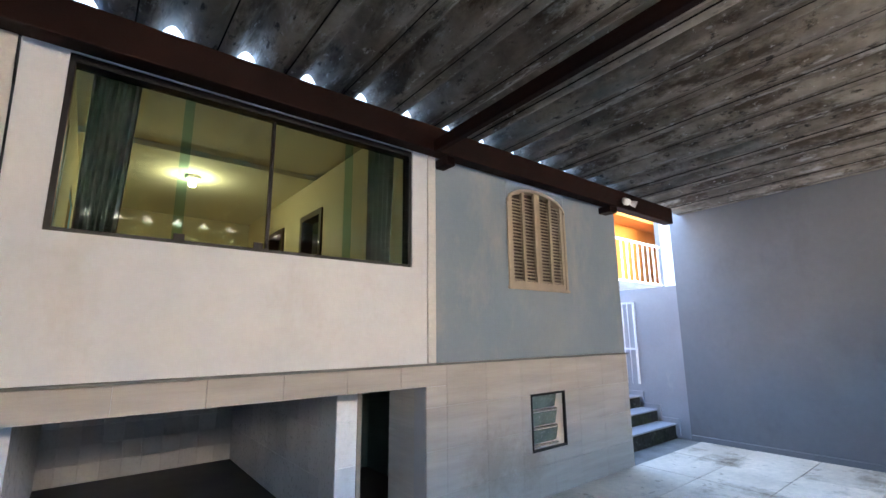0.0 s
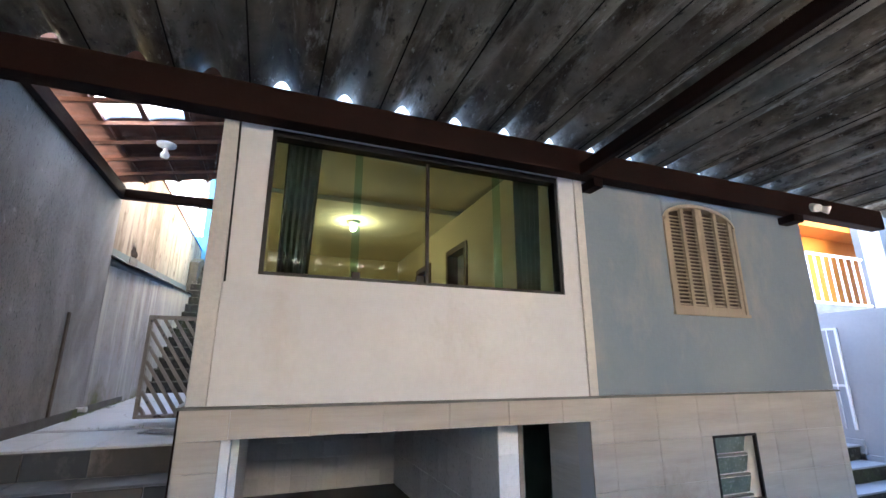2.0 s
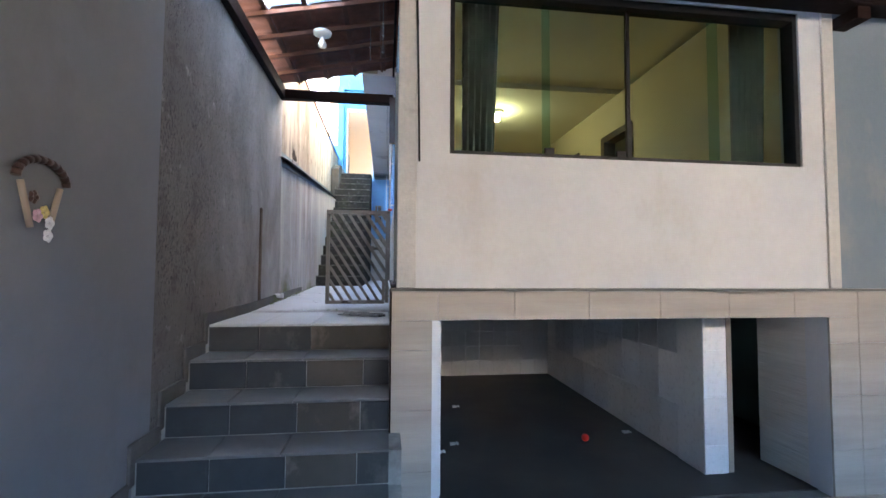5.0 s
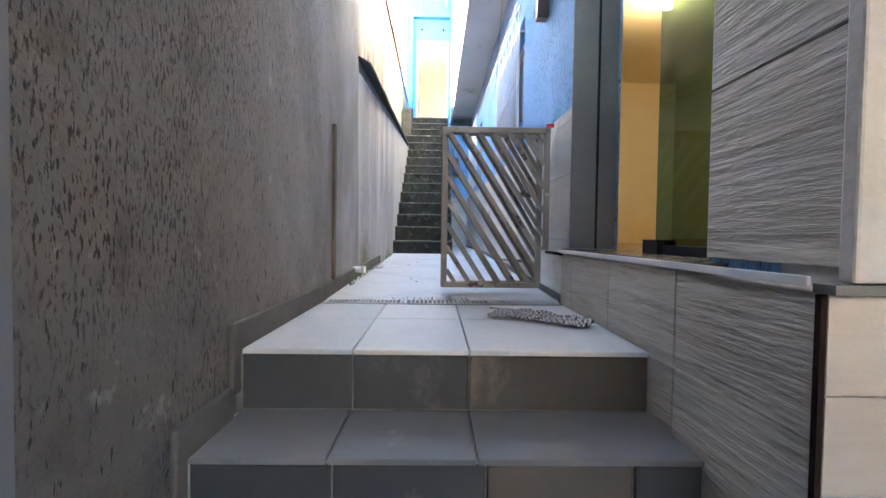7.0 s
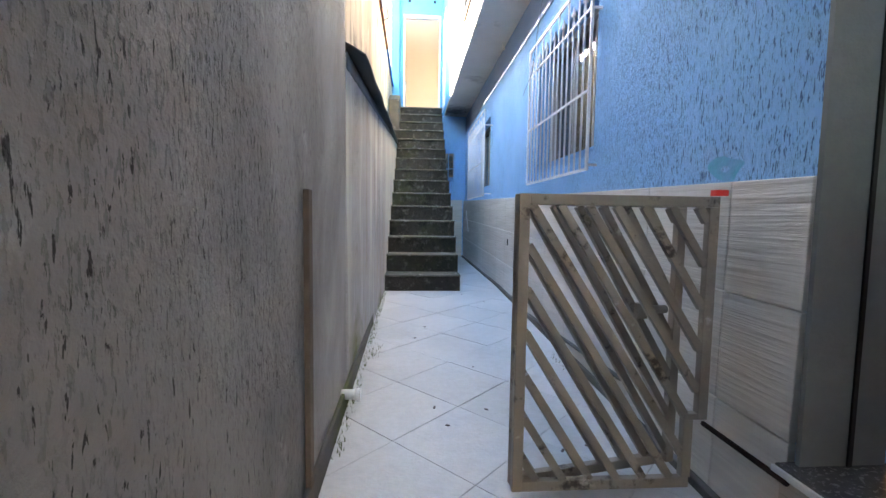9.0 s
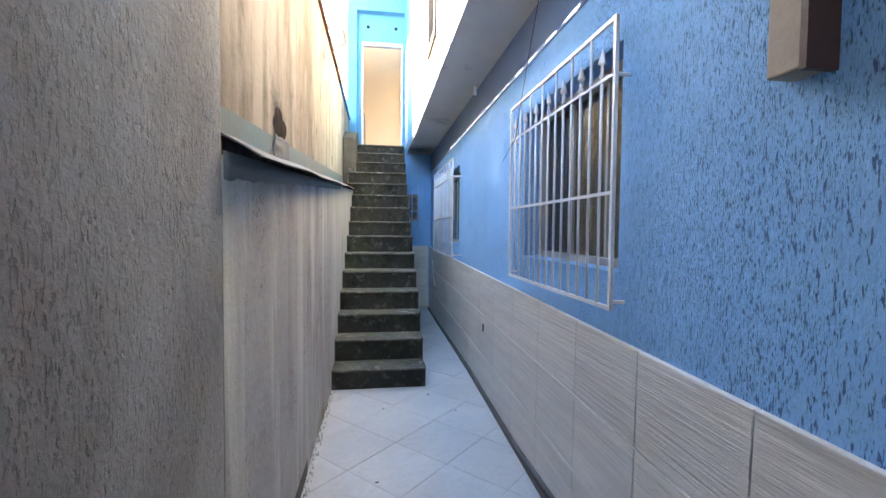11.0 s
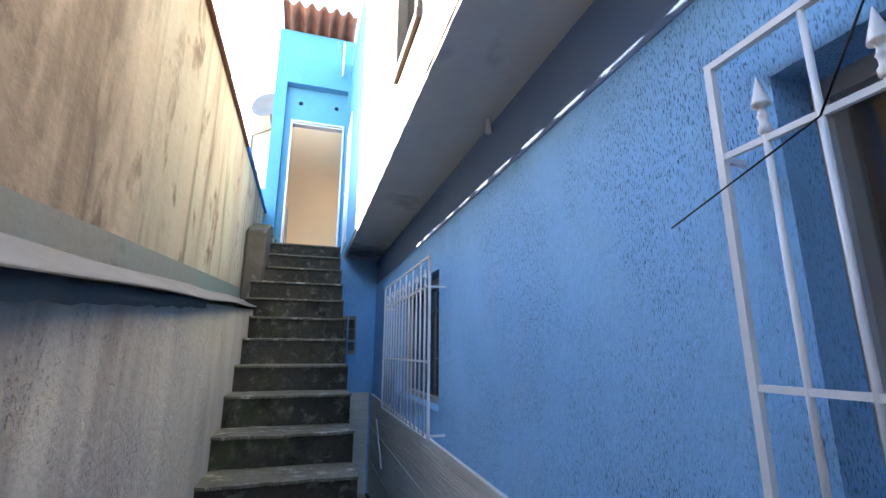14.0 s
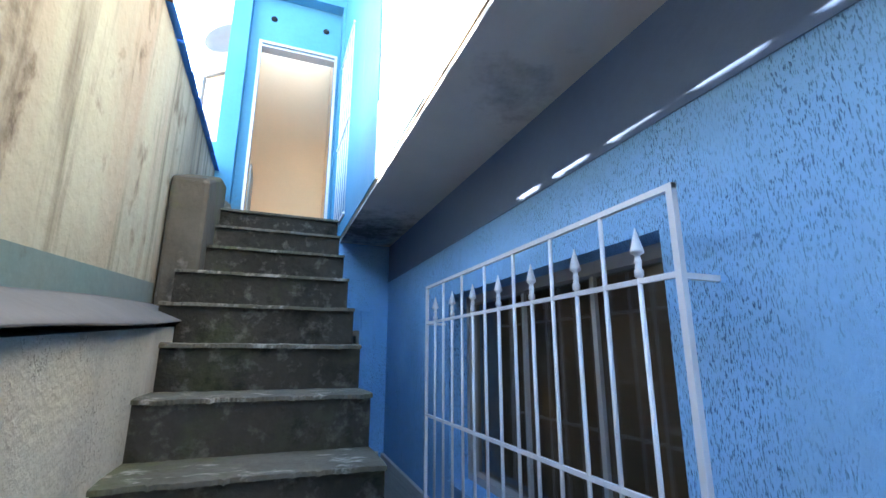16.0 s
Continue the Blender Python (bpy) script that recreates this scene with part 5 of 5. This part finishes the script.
sm = Shape().grid(lambda u, v: (SIDE - 0.003, 5.0 + (0.02 + 0.055 * v * (1 + 0.3 * math.sin(u * 19))) * math.cos(6.2832 * u), 2.12 + (0.01 + 0.03 * v * (1 + 0.3 * math.sin(u * 13))) * math.sin(6.2832 * u)), 28, 3)
TEAL = surface("teal paint smear", (0.10, 0.42, 0.62), (0.16, 0.38, 0.66), 14, fine=0.2, bump=0.4, bump_scale=45, rough=0.8)
setting("paint_smear", sm, TEAL, "teal paint smear on the blue wall", "paint")
tagged(part("slab_hook", Shape().rod((SIDE - 0.04, 8.41, SLAB), (SIDE - 0.04, 8.41, SLAB - 0.075), 0.009, 8, 0.016), WHITE_PLASTIC), "white foam blob hanging under the slab", "fitting")
wire = Shape()
for a, b in (((-0.62, 6.60, SLAB), (-0.62, 6.82, 3.412)), ((-0.62, 6.82, 3.412), (-0.615, 6.97, 3.17)), ((-0.615, 6.97, 3.17), (-0.61, 7.05, 3.04)), ((-0.61, 7.05, 3.04), (-0.60, 7.36, 2.95))):
    wire.rod(a, b, 0.0018, 6)
tagged(part("hanging_wire", wire, BLACK_METAL), "thin black wire hanging from the slab", "wire")

# cap tiles and marks on the left wall
cp = thing("coping", "clay coping tiles along the top of the neighbour wall", "coping", at=(LEFT - 0.18, 9, 4.4))
cap_mesh = Shape().grid(lambda u, v: (-0.115 + 0.23 * u, -0.135 + 0.26 * v, 0.015 * math.sin(math.pi * u) + 0.003 * v + (0.06 if v > 0.80 and 0.3 < u < 0.7 else 0.0)), 12, 12, thick=(0, 0, 0.012)).mesh("cap_tile")
cap_mesh.materials.append(CLAY)
blue_cap = cap_mesh.copy()
blue_cap.materials.clear()
blue_cap.materials.append(BLUE_TRIM)
for i in range(27):
    y = 5.9 + i * 0.262
    ob = new("cap_tile", cap_mesh if i < 18 else blue_cap)
    ob.parent = cp
    ob.matrix_parent_inverse = cp.matrix_world.inverted()
    ob.matrix_basis = pose(LEFT - 0.176, y, 4.380 + random.uniform(-0.004, 0.004), 0, random.uniform(-1, 1), random.uniform(-1.5, 1.5))
SOOT = surface("dark broken render", (0.012, 0.009, 0.007), (0.035, 0.026, 0.019), 9, fine=0.5, bump=0.9, bump_scale=25, rough=0.98, spec=0.1)


def blot(cy, cz, ry, rz, x, seed):
    """An irregular patch on the left wall."""
    def fn(u, v):
        a = 6.2832 * u
        r = 1 + 0.28 * noise.noise(Vector((1.6 * math.cos(a), 1.6 * math.sin(a), seed))) + 0.16 * noise.noise(Vector((5 * math.cos(a), 5 * math.sin(a), seed)))
        return (x + 0.003 * (1 - v), cy + ry * r * v * math.cos(a), cz + rz * r * v * math.sin(a))
    return Shape().grid(fn, 60, 4)


tagged(part("broken_patch", blot(6.89, 3.0, 0.15, 0.09, LEFT - 0.0885, 2.0), SOOT), "dark broken patch in the beige render above the flashing", "patch")
fold = Shape().grid(lambda u, v: (LEFT - 0.074 + 0.014 * noise.noise(Vector((u * 7, v * 3, 1))) * (1 - u), 6.70 + 0.36 * u, 2.835 + 0.105 * v + 0.026 * u + 0.004 * noise.noise(Vector((u * 6, v * 3, 5)))), 14, 10, thick=(-0.006, 0, 0))
tagged(part("bent_flashing", fold, ZINC), "crumpled end of the zinc flashing strip", "flashing")
# Dark strip just below the flashing, narrowing along the passage.
setting("wall_left_strip", Shape().grid(lambda u, v: (LEFT + 0.0138 * (u * 3.2) + 0.0035, 5.76 + u * 3.2, 2.70 + 0.071 * 3.2 * u - (0.075 * (1 - 0.5 * u) + 0.012 * noise.noise(Vector((u * 40, 0, 0)))) * v), 60, 1, thick=(-0.003, 0, 0)), JAMB,
        "dark grey strip under the flashing", "wall")
setting("flashing_upstand", Shape().prism([(5.76, 2.765), (10.98, 3.145), (10.98, 3.245), (5.76, 2.862)], "x", LEFT - 0.091, LEFT - 0.084), UPSTAND, "zinc upstand strip against the beige wall", "flashing")
setting("wall_left_far", Shape().box(LEFT - 0.4, LEFT - 0.11, 13.0, 13.2, 2.6, 4.9), CYAN_WALL, "cyan low wall beside the stair head", "wall")

# upper window
uw = thing("window_6", "beige timber window in the upper wall", "window", at=(-0.9, 8.53, 4.12))
uw["kind"] = "structure"
part("window_frame", Shape().box(-0.945, -0.86, 8.27, 8.32, 4.17, 5.3).box(-0.945, -0.86, 8.75, 8.80, 4.17, 5.3).box(-0.95, -0.86, 8.27, 8.80, 4.12, 4.17), OLD_WOOD, uw)
part("pane", Shape().box(-0.89, -0.885, 8.32, 8.75, 4.17, 5.3), CLEAR_GLASS, uw)
# Plain pale panel fills the opening behind the glass.
part("backing", Shape().box(-0.84, -0.83, 8.27, 8.80, 4.12, 5.3), WHITE_PAINT, uw, "pale panel behind the pane")

# door frame and leaf at the stair head
df = thing("tower_door", "white door frame with a peach hall beyond", "door", at=(-1.33, TY + 0.2, TOP))
part("post", Shape().box(-1.69, -1.665, TY + 0.10, TY + 0.118, TOP, 5.76), ALU, df)
part("post", Shape().box(-1.005, -0.98, TY + 0.10, TY + 0.118, TOP, 5.76), ALU, df)
part("lintel", Shape().box(-1.665, -1.005, TY + 0.10, TY + 0.118, 5.735, 5.76), ALU, df)
part("head_lining", Shape().box(-1.67, -1.0, TY + 0.1185, TY + 0.222, 5.71, 5.728), ALU, df)
part("low_gate", Shape().box(-1.655, -1.64, TY + 0.12, TY + 0.5, TOP + 0.05, TOP + 0.72), WORN_METAL, df, "low rusty gate leaf folded inside")
for x in (-1.58, -1.10):
    tagged(part("bolt_plate", Shape().lathe([(0, 0), (0.03, 0), (0.025, -0.012), (0, -0.014)], (x, TY + 0.119, 6.02), 12, (0, 1, 0)), BLACK_METAL), "small dark bolt head on the cyan wall", "bolt", "bolts")
an = thing("antenna", "blue television antenna on the tower roof", "antenna", at=(-0.95, TY, 7.3))
part("mast", Shape().rod((-0.96, TY + 0.1, 6.9), (-0.96, TY + 0.1, 7.75), 0.012, 8), ZINC, an)
part("boom", Shape().box(-1.22, -0.9, TY + 0.08, TY + 0.12, 7.50, 7.54), BLUE_TRIM, an, "blue boom")
tagged(part("drain_pipe", Shape().rod((-1.05, TY - 0.03, 7.0), (-1.05, TY - 0.03, 6.45), 0.014, 8), WHITE_PLASTIC), "short white pipe hanging from the tower roof", "pipe")

# house corner cable, beam fittings, wall plaque
cb = Shape().rod((-0.455, FRONT - 0.045, 3.40), (-0.44, FRONT - 0.042, 2.9), 0.007, 8).rod((-0.44, FRONT - 0.042, 2.9), (-0.425, FRONT - 0.042, 2.08), 0.006, 8)
tagged(part("cable", cb, BLACK_METAL), "black cable running down the house corner", "cable")
sp = thing("spotlight", "small white twin spotlight on the beam end", "lamp", at=(5.35, 2.9, 3.3))
part("base", Shape().lathe([(0, 0), (0.05, 0), (0.045, 0.03), (0, 0.03)], (5.35, 2.93, 3.27), 16, (0, -1, 0)), WHITE_PLASTIC, sp)
for dx in (-0.06, 0.07):
    part("lamp_head", Shape().lathe([(0.0, 0), (0.03, 0.0), (0.045, 0.07), (0.04, 0.075), (0, 0.06)], (5.35 + dx, 2.88, 3.25), 16, (dx * 8, -0.7, -0.4)), WHITE_PLASTIC, sp)
for x, w in ((2.44, 0.10), (5.12, 0.16)):
    setting("beam_block", Shape().box(x - w / 2, x + w / 2, 2.95, 3.125, 3.09, 3.171), DARK_WOOD, "dark timber block under the beam", "beam", 0.006)
pl = thing("wall_plaque", "dark horseshoe wall ornament with pale flowers", "ornament", at=(LEFT, 2.2, 1.7))
arch_pts = [(2.20 + 0.115 * math.cos(a), 1.74 + 0.075 * math.sin(a)) for a in [math.pi * k / 12 for k in range(13)]]
sh = Shape()
for (a, b), (c, d) in zip(arch_pts, arch_pts[1:]):
    sh.rod((LEFT + 0.02, a, b), (LEFT + 0.02, c, d), 0.014, 8)
part("arch", sh, DOOR_WOOD, pl)
part("ring", Shape().rod((LEFT + 0.015, 2.11, 1.73), (LEFT + 0.015, 2.16, 1.58), 0.01, 8).rod((LEFT + 0.015, 2.29, 1.73), (LEFT + 0.015, 2.25, 1.60), 0.01, 8), CREAM_WOOD, pl)
PINK = surface("faded pink petals", (0.62, 0.40, 0.48), None, fine=0.3, bump=0.3)
YEL = surface("faded yellow petals", (0.66, 0.56, 0.22), None, fine=0.3, bump=0.3)
for y, z, m in ((2.17, 1.62, PINK), (2.20, 1.635, YEL), (2.225, 1.60, WHITE_PLASTIC), (2.22, 1.555, WHITE_PLASTIC), (2.15, 1.68, DOOR_WOOD)):
    fl = Shape()
    for k in range(5):
        a = k * 1.2566
        fl.lathe([(0, -0.006), (0.012, 0), (0, 0.006)], (LEFT + 0.03, y + 0.013 * math.cos(a), z + 0.013 * math.sin(a)), 8, (1, 0, 0))
    part("flower", fl, m, pl)

# weeds and moss at the foot of the walls
def weeds(count, box, size):
    s = Shape()
    for _ in range(count):
        x, y = random.uniform(box[0], box[1]), random.uniform(box[2], box[3])
        a, h = random.uniform(0, 6.28), random.uniform(0.4, 1.0) * size
        n = len(s.v)
        dx, dy = math.cos(a), math.sin(a)
        s.v += [(x - 0.003 * dy, y + 0.003 * dx, rise(y) - 0.01), (x + 0.003 * dy, y - 0.003 * dx, rise(y) - 0.01), (x + dx * h * 0.6, y + dy * h * 0.6, rise(y) + h)]
        s.f.append((n, n + 1, n + 2))
        s.s.append(False)
    return s


wd = weeds(380, (LEFT + 0.022, LEFT + 0.06, 5.2, 8.15), 0.03)
for bx in ((-0.66, -0.56, 5.95, 6.25), (-1.45, -1.05, 4.71, 4.74), (LEFT + 0.05, LEFT + 0.12, 6.2, 6.5)):
    w2 = weeds(45, bx, 0.03)
    n = len(wd.v)
    wd.v += w2.v
    wd.f += [tuple(n + i for i in f) for f in w2.f]
    wd.s += w2.s
tagged(part("weeds", wd, MOSS), "small green weeds in the floor joints", "weeds", kind="stuff")
leaves = Shape()
for _ in range(11):
    x, y, a = random.uniform(-1.6, -0.7), random.uniform(5.2, 8.1), random.uniform(0, 6.28)
    leaves.bar((x, y, rise(y) + 0.004), (x + 0.018 * math.cos(a), y + 0.018 * math.sin(a), rise(y) + 0.006), 0.009, 0.003)
tagged(part("dry_leaves", leaves, DOOR_WOOD), "few dry brown leaf scraps on the floor", "leaves", kind="stuff")

# garage: litter, ball, door strip, washroom fittings
ball = Shape().lathe([(0.032 * math.sin(math.pi * k / 10), -0.032 * math.cos(math.pi * k / 10)) for k in range(11)], (1.09, 4.2, 0.029), 16)
tagged(part("ball", ball, RED_PLASTIC), "small orange-red ball on the garage floor", "ball")
for x, y in ((-0.07, 4.2), (-0.2, 4.05), (1.5, 4.3), (0.1, 5.2)):
    tagged(part("paper_scrap", Shape().grid(lambda u, v: (x + 0.07 * u, y + 0.05 * v, 0.004 + 0.018 * abs(math.sin(u * 7 + v * 5))), 6, 5, thick=(0, 0, 0.002)), WHITE_PLASTIC), "crumpled white paper scrap on the garage floor", "paper", "paper scraps")
setting("trim_garage_left", Shape().box(-0.34, -0.29, FRONT + 0.02, FRONT + 0.155, -0.02, 1.149), WHITE_METAL, "white edge of the garage opening", "trim")
setting("trim_garage_door", Shape().box(1.862, 1.90, 3.51, 3.56, 0.0, 1.16), CREAM_WOOD, "cream door post of the washroom", "trim")
bk = thing("stacked_crates", "dark crates and bags in the washroom", "crate", at=(2.2, 4.6, 0))
part("crate", Shape().box(2.02, 2.24, 4.5, 4.8, 0.0, 0.34), BLACK_METAL, bk, bevel=0.01)
part("bag", Shape().lathe([(0.0, 0), (0.14, 0.02), (0.16, 0.1), (0.07, 0.2), (0.0, 0.22)], (2.1, 4.65, 0.342), 14), CURTAIN, bk, "dark plastic bag")
tagged(part("washbasin", Shape().box(2.03, 2.27, 5.0, 5.19, 0.62, 0.80), WHITE_PLASTIC, bevel=0.03), "white washbasin on the washroom wall", "basin")

# room details
tagged(part("wall_socket", Shape().box(2.285, 2.299, 8.0, 8.08, 1.62, 1.70), WHITE_PLASTIC), "small white socket on the yellow wall", "socket")
tagged(part("light_switch", Shape().box(2.285, 2.299, 6.55, 6.63, 2.52, 2.64), CREAM_WOOD), "small beige light switch beside the doorway", "switch")
setting("baseboard_room", Shape().box(2.286, 2.2995, 3.3, 5.448, ROOM - 0.007, ROOM + 0.08).box(2.286, 2.2995, 6.202, 6.918, ROOM - 0.007, ROOM + 0.08).box(2.286, 2.2995, 7.672, 8.99, ROOM - 0.007, ROOM + 0.08), ROOM_FLOOR, "beige tiled skirting of the room", "baseboard")

# alley gate and rail
ag = thing("alley_gate", "white barred gate against the lilac wall", "gate", at=(7.3, 4.2, 0.6))
part("gate_frame", Shape().box(7.31, 7.34, 4.0, 4.03, 0.75, 2.1).box(7.31, 7.34, 4.42, 4.45, 0.75, 2.1).box(7.31, 7.34, 4.03, 4.42, 2.07, 2.1).box(7.31, 7.34, 4.03, 4.42, 1.3, 1.33), WHITE_METAL, ag)
for y in (4.13, 4.22, 4.32):
    part("bar", Shape().rod((7.325, y, 0.75), (7.325, y, 2.07), 0.007, 8), WHITE_METAL, ag)
skr = Shape()
for i in range(5):
    skr.box(7.34, 7.379, 3.5 + 0.27 * i - 0.06, 3.5 + 0.27 * (i + 1), 0.18 * i + 0.02, 0.18 * (i + 1) + 0.09)
setting("baseboard_alley", skr, LILAC, "stepped pale skirting beside the far steps", "baseboard")
setting("baseboard_right", Shape().box(RIGHT - 0.04, RIGHT, -1.3, 3.27, -0.02, 0.07), GREY_WALL, "grey cement skirting of the boundary wall", "baseboard", 0.01)
for i in range(7):
    part("tread", Shape().box(5.42, RIGHT - 0.0, 3.48 + 0.27 * i, 3.5 + 0.27 * (i + 1) - 0.001, 0.18 * (i + 1) - 0.03 + 0.031, 0.18 * (i + 1) + 0.022), LILAC, bpy.data.objects["stairs_right"], "pale top of the alley step")

# ---- pieces of walls and floors ----
tiled("tile", house_front, FRONT_TILE, "-y", FRONT - 0.001, [SIDE - 0.055, -0.306] + [0.155 + 0.469 * i for i in range(12)] + [5.41], [-0.02, 0.29, 0.637, 0.98, 1.32], HOLES_F, 0.0025, 0.014, 0.001)
tiled("tile", house_side, PALE_TILE, "-x", SIDE + 0.001, [4.682, 4.96] + steps(5.43, 12.9, 0.47), [1.05, 1.395, 1.736, 2.073], (), 0.004, 0.022, slope=1.2)
tiled("tile", house_side, WOOD_TILE, "-x", SIDE + 0.001, [3.12, 3.57, 4.03, 4.49, 4.656], [-0.02, 0.045, 0.385, 0.725, 1.065, 1.326], (), 0.005, 0.062)
tiled("tile", house_side, WOOD_TILE, "-x", SIDE + 0.001, [3.12, 3.52], [1.36, 1.78, 2.2, 2.62, 3.04, 3.4], (), 0.005, 0.014)
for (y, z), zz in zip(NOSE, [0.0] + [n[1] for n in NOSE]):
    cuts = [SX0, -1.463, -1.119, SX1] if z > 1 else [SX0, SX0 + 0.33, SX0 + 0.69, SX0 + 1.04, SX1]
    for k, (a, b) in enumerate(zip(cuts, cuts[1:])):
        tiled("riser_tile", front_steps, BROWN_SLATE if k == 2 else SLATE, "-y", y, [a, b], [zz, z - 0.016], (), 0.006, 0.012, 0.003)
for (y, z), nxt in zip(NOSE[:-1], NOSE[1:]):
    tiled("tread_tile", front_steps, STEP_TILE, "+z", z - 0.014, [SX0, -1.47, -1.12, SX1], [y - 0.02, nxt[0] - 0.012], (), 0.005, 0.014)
tiled("floor_tile", landing, FLOOR_TILE, "+z", LANDING - 0.014, [SX0, -1.463, -1.119, SX1], [3.70, 4.2, 4.58], (), 0.005, 0.014, tilt=0.1)
tiled("tile", niche, PALE_TILE, "-y", NE + 0.001, [-0.995, -0.56], [LANDING, 1.45, 1.85, 2.24], (), 0.004, 0.012)
tiled("tile", garage_column, WHITE_TILE, "-y", 3.511, [1.668, 1.855], [0.0, 0.2, 0.54, 0.88, 1.2], (), 0.004, 0.008)
tiled("tile", garage_back, WHITE_TILE, "-y", 6.671, steps(-0.29, 1.67, 0.2), steps(0.0, 1.2, 0.2), (), 0.004, 0.008)
tiled("tile", garage_right, WHITE_TILE, "-x", 1.681, steps(3.76, 6.66, 0.29), steps(0.0, 1.2, 0.4), (), 0.004, 0.008)
tiled("floor_tile", bpy.data.objects["floor_room"], ROOM_FLOOR, "+z", ROOM - 0.008, steps(-0.28, 2.28, 0.43), steps(3.3, 8.95, 0.43), (), 0.003, 0.008)
tiled("slab_piece", pavement, YARD, "+z", -0.012, steps(-1.78, 7.3, 0.92), steps(-3.1, 3.12, 0.73), ((-1.85, SIDE + 0.01, 2.36, 3.3),), 0.005, 0.012, 0.003, tilt=0.3)


def clip_poly(poly, x0, x1, y0, y1):
    for axis, lim, sign in ((0, x0, 1), (0, x1, -1), (1, y0, 1), (1, y1, -1)):
        out = []
        for p, q in zip(poly, poly[1:] + poly[:1]):
            a, b = sign * (p[axis] - lim), sign * (q[axis] - lim)
            if a >= 0:
                out.append(p)
            if a * b < 0:
                f = a / (a - b)
                out.append((p[0] + f * (q[0] - p[0]), p[1] + f * (q[1] - p[1])))
        poly = out
        if len(poly) < 3:
            return []
    return poly


# passage floor: tiles laid on the diagonal
SIDE_T, C45 = 0.40, math.sqrt(0.5)
for box in ((SX0, SIDE - 0.05, 4.715, 8.22), (-0.995, SIDE - 0.05, 8.22, 11.98)):
    for i in range(-14, 24):
        for j in range(-14, 24):
            q = [((i + a) * SIDE_T + (0.0014 if a == 0 else -0.0014), (j + b) * SIDE_T + (0.0014 if b == 0 else -0.0014)) for a, b in ((0, 0), (1, 0), (1, 1), (0, 1))]
            poly = clip_poly([(-1.288 + C45 * (u - v), 6.165 + C45 * (u + v)) for u, v in q], *box)
            if len(poly) >= 3:
                area = abs(sum(p[0] * r[1] - r[0] * p[1] for p, r in zip(poly, poly[1:] + poly[:1]))) / 2
                if area > 0.0008:
                    tile = Shape().prism(poly, "z", -0.014, random.uniform(-0.001, 0.001))
                    tile.v = [(x, y, z + rise(y)) for x, y, z in tile.v]
                    part("floor_tile", tile, FLOOR_TILE, landing)
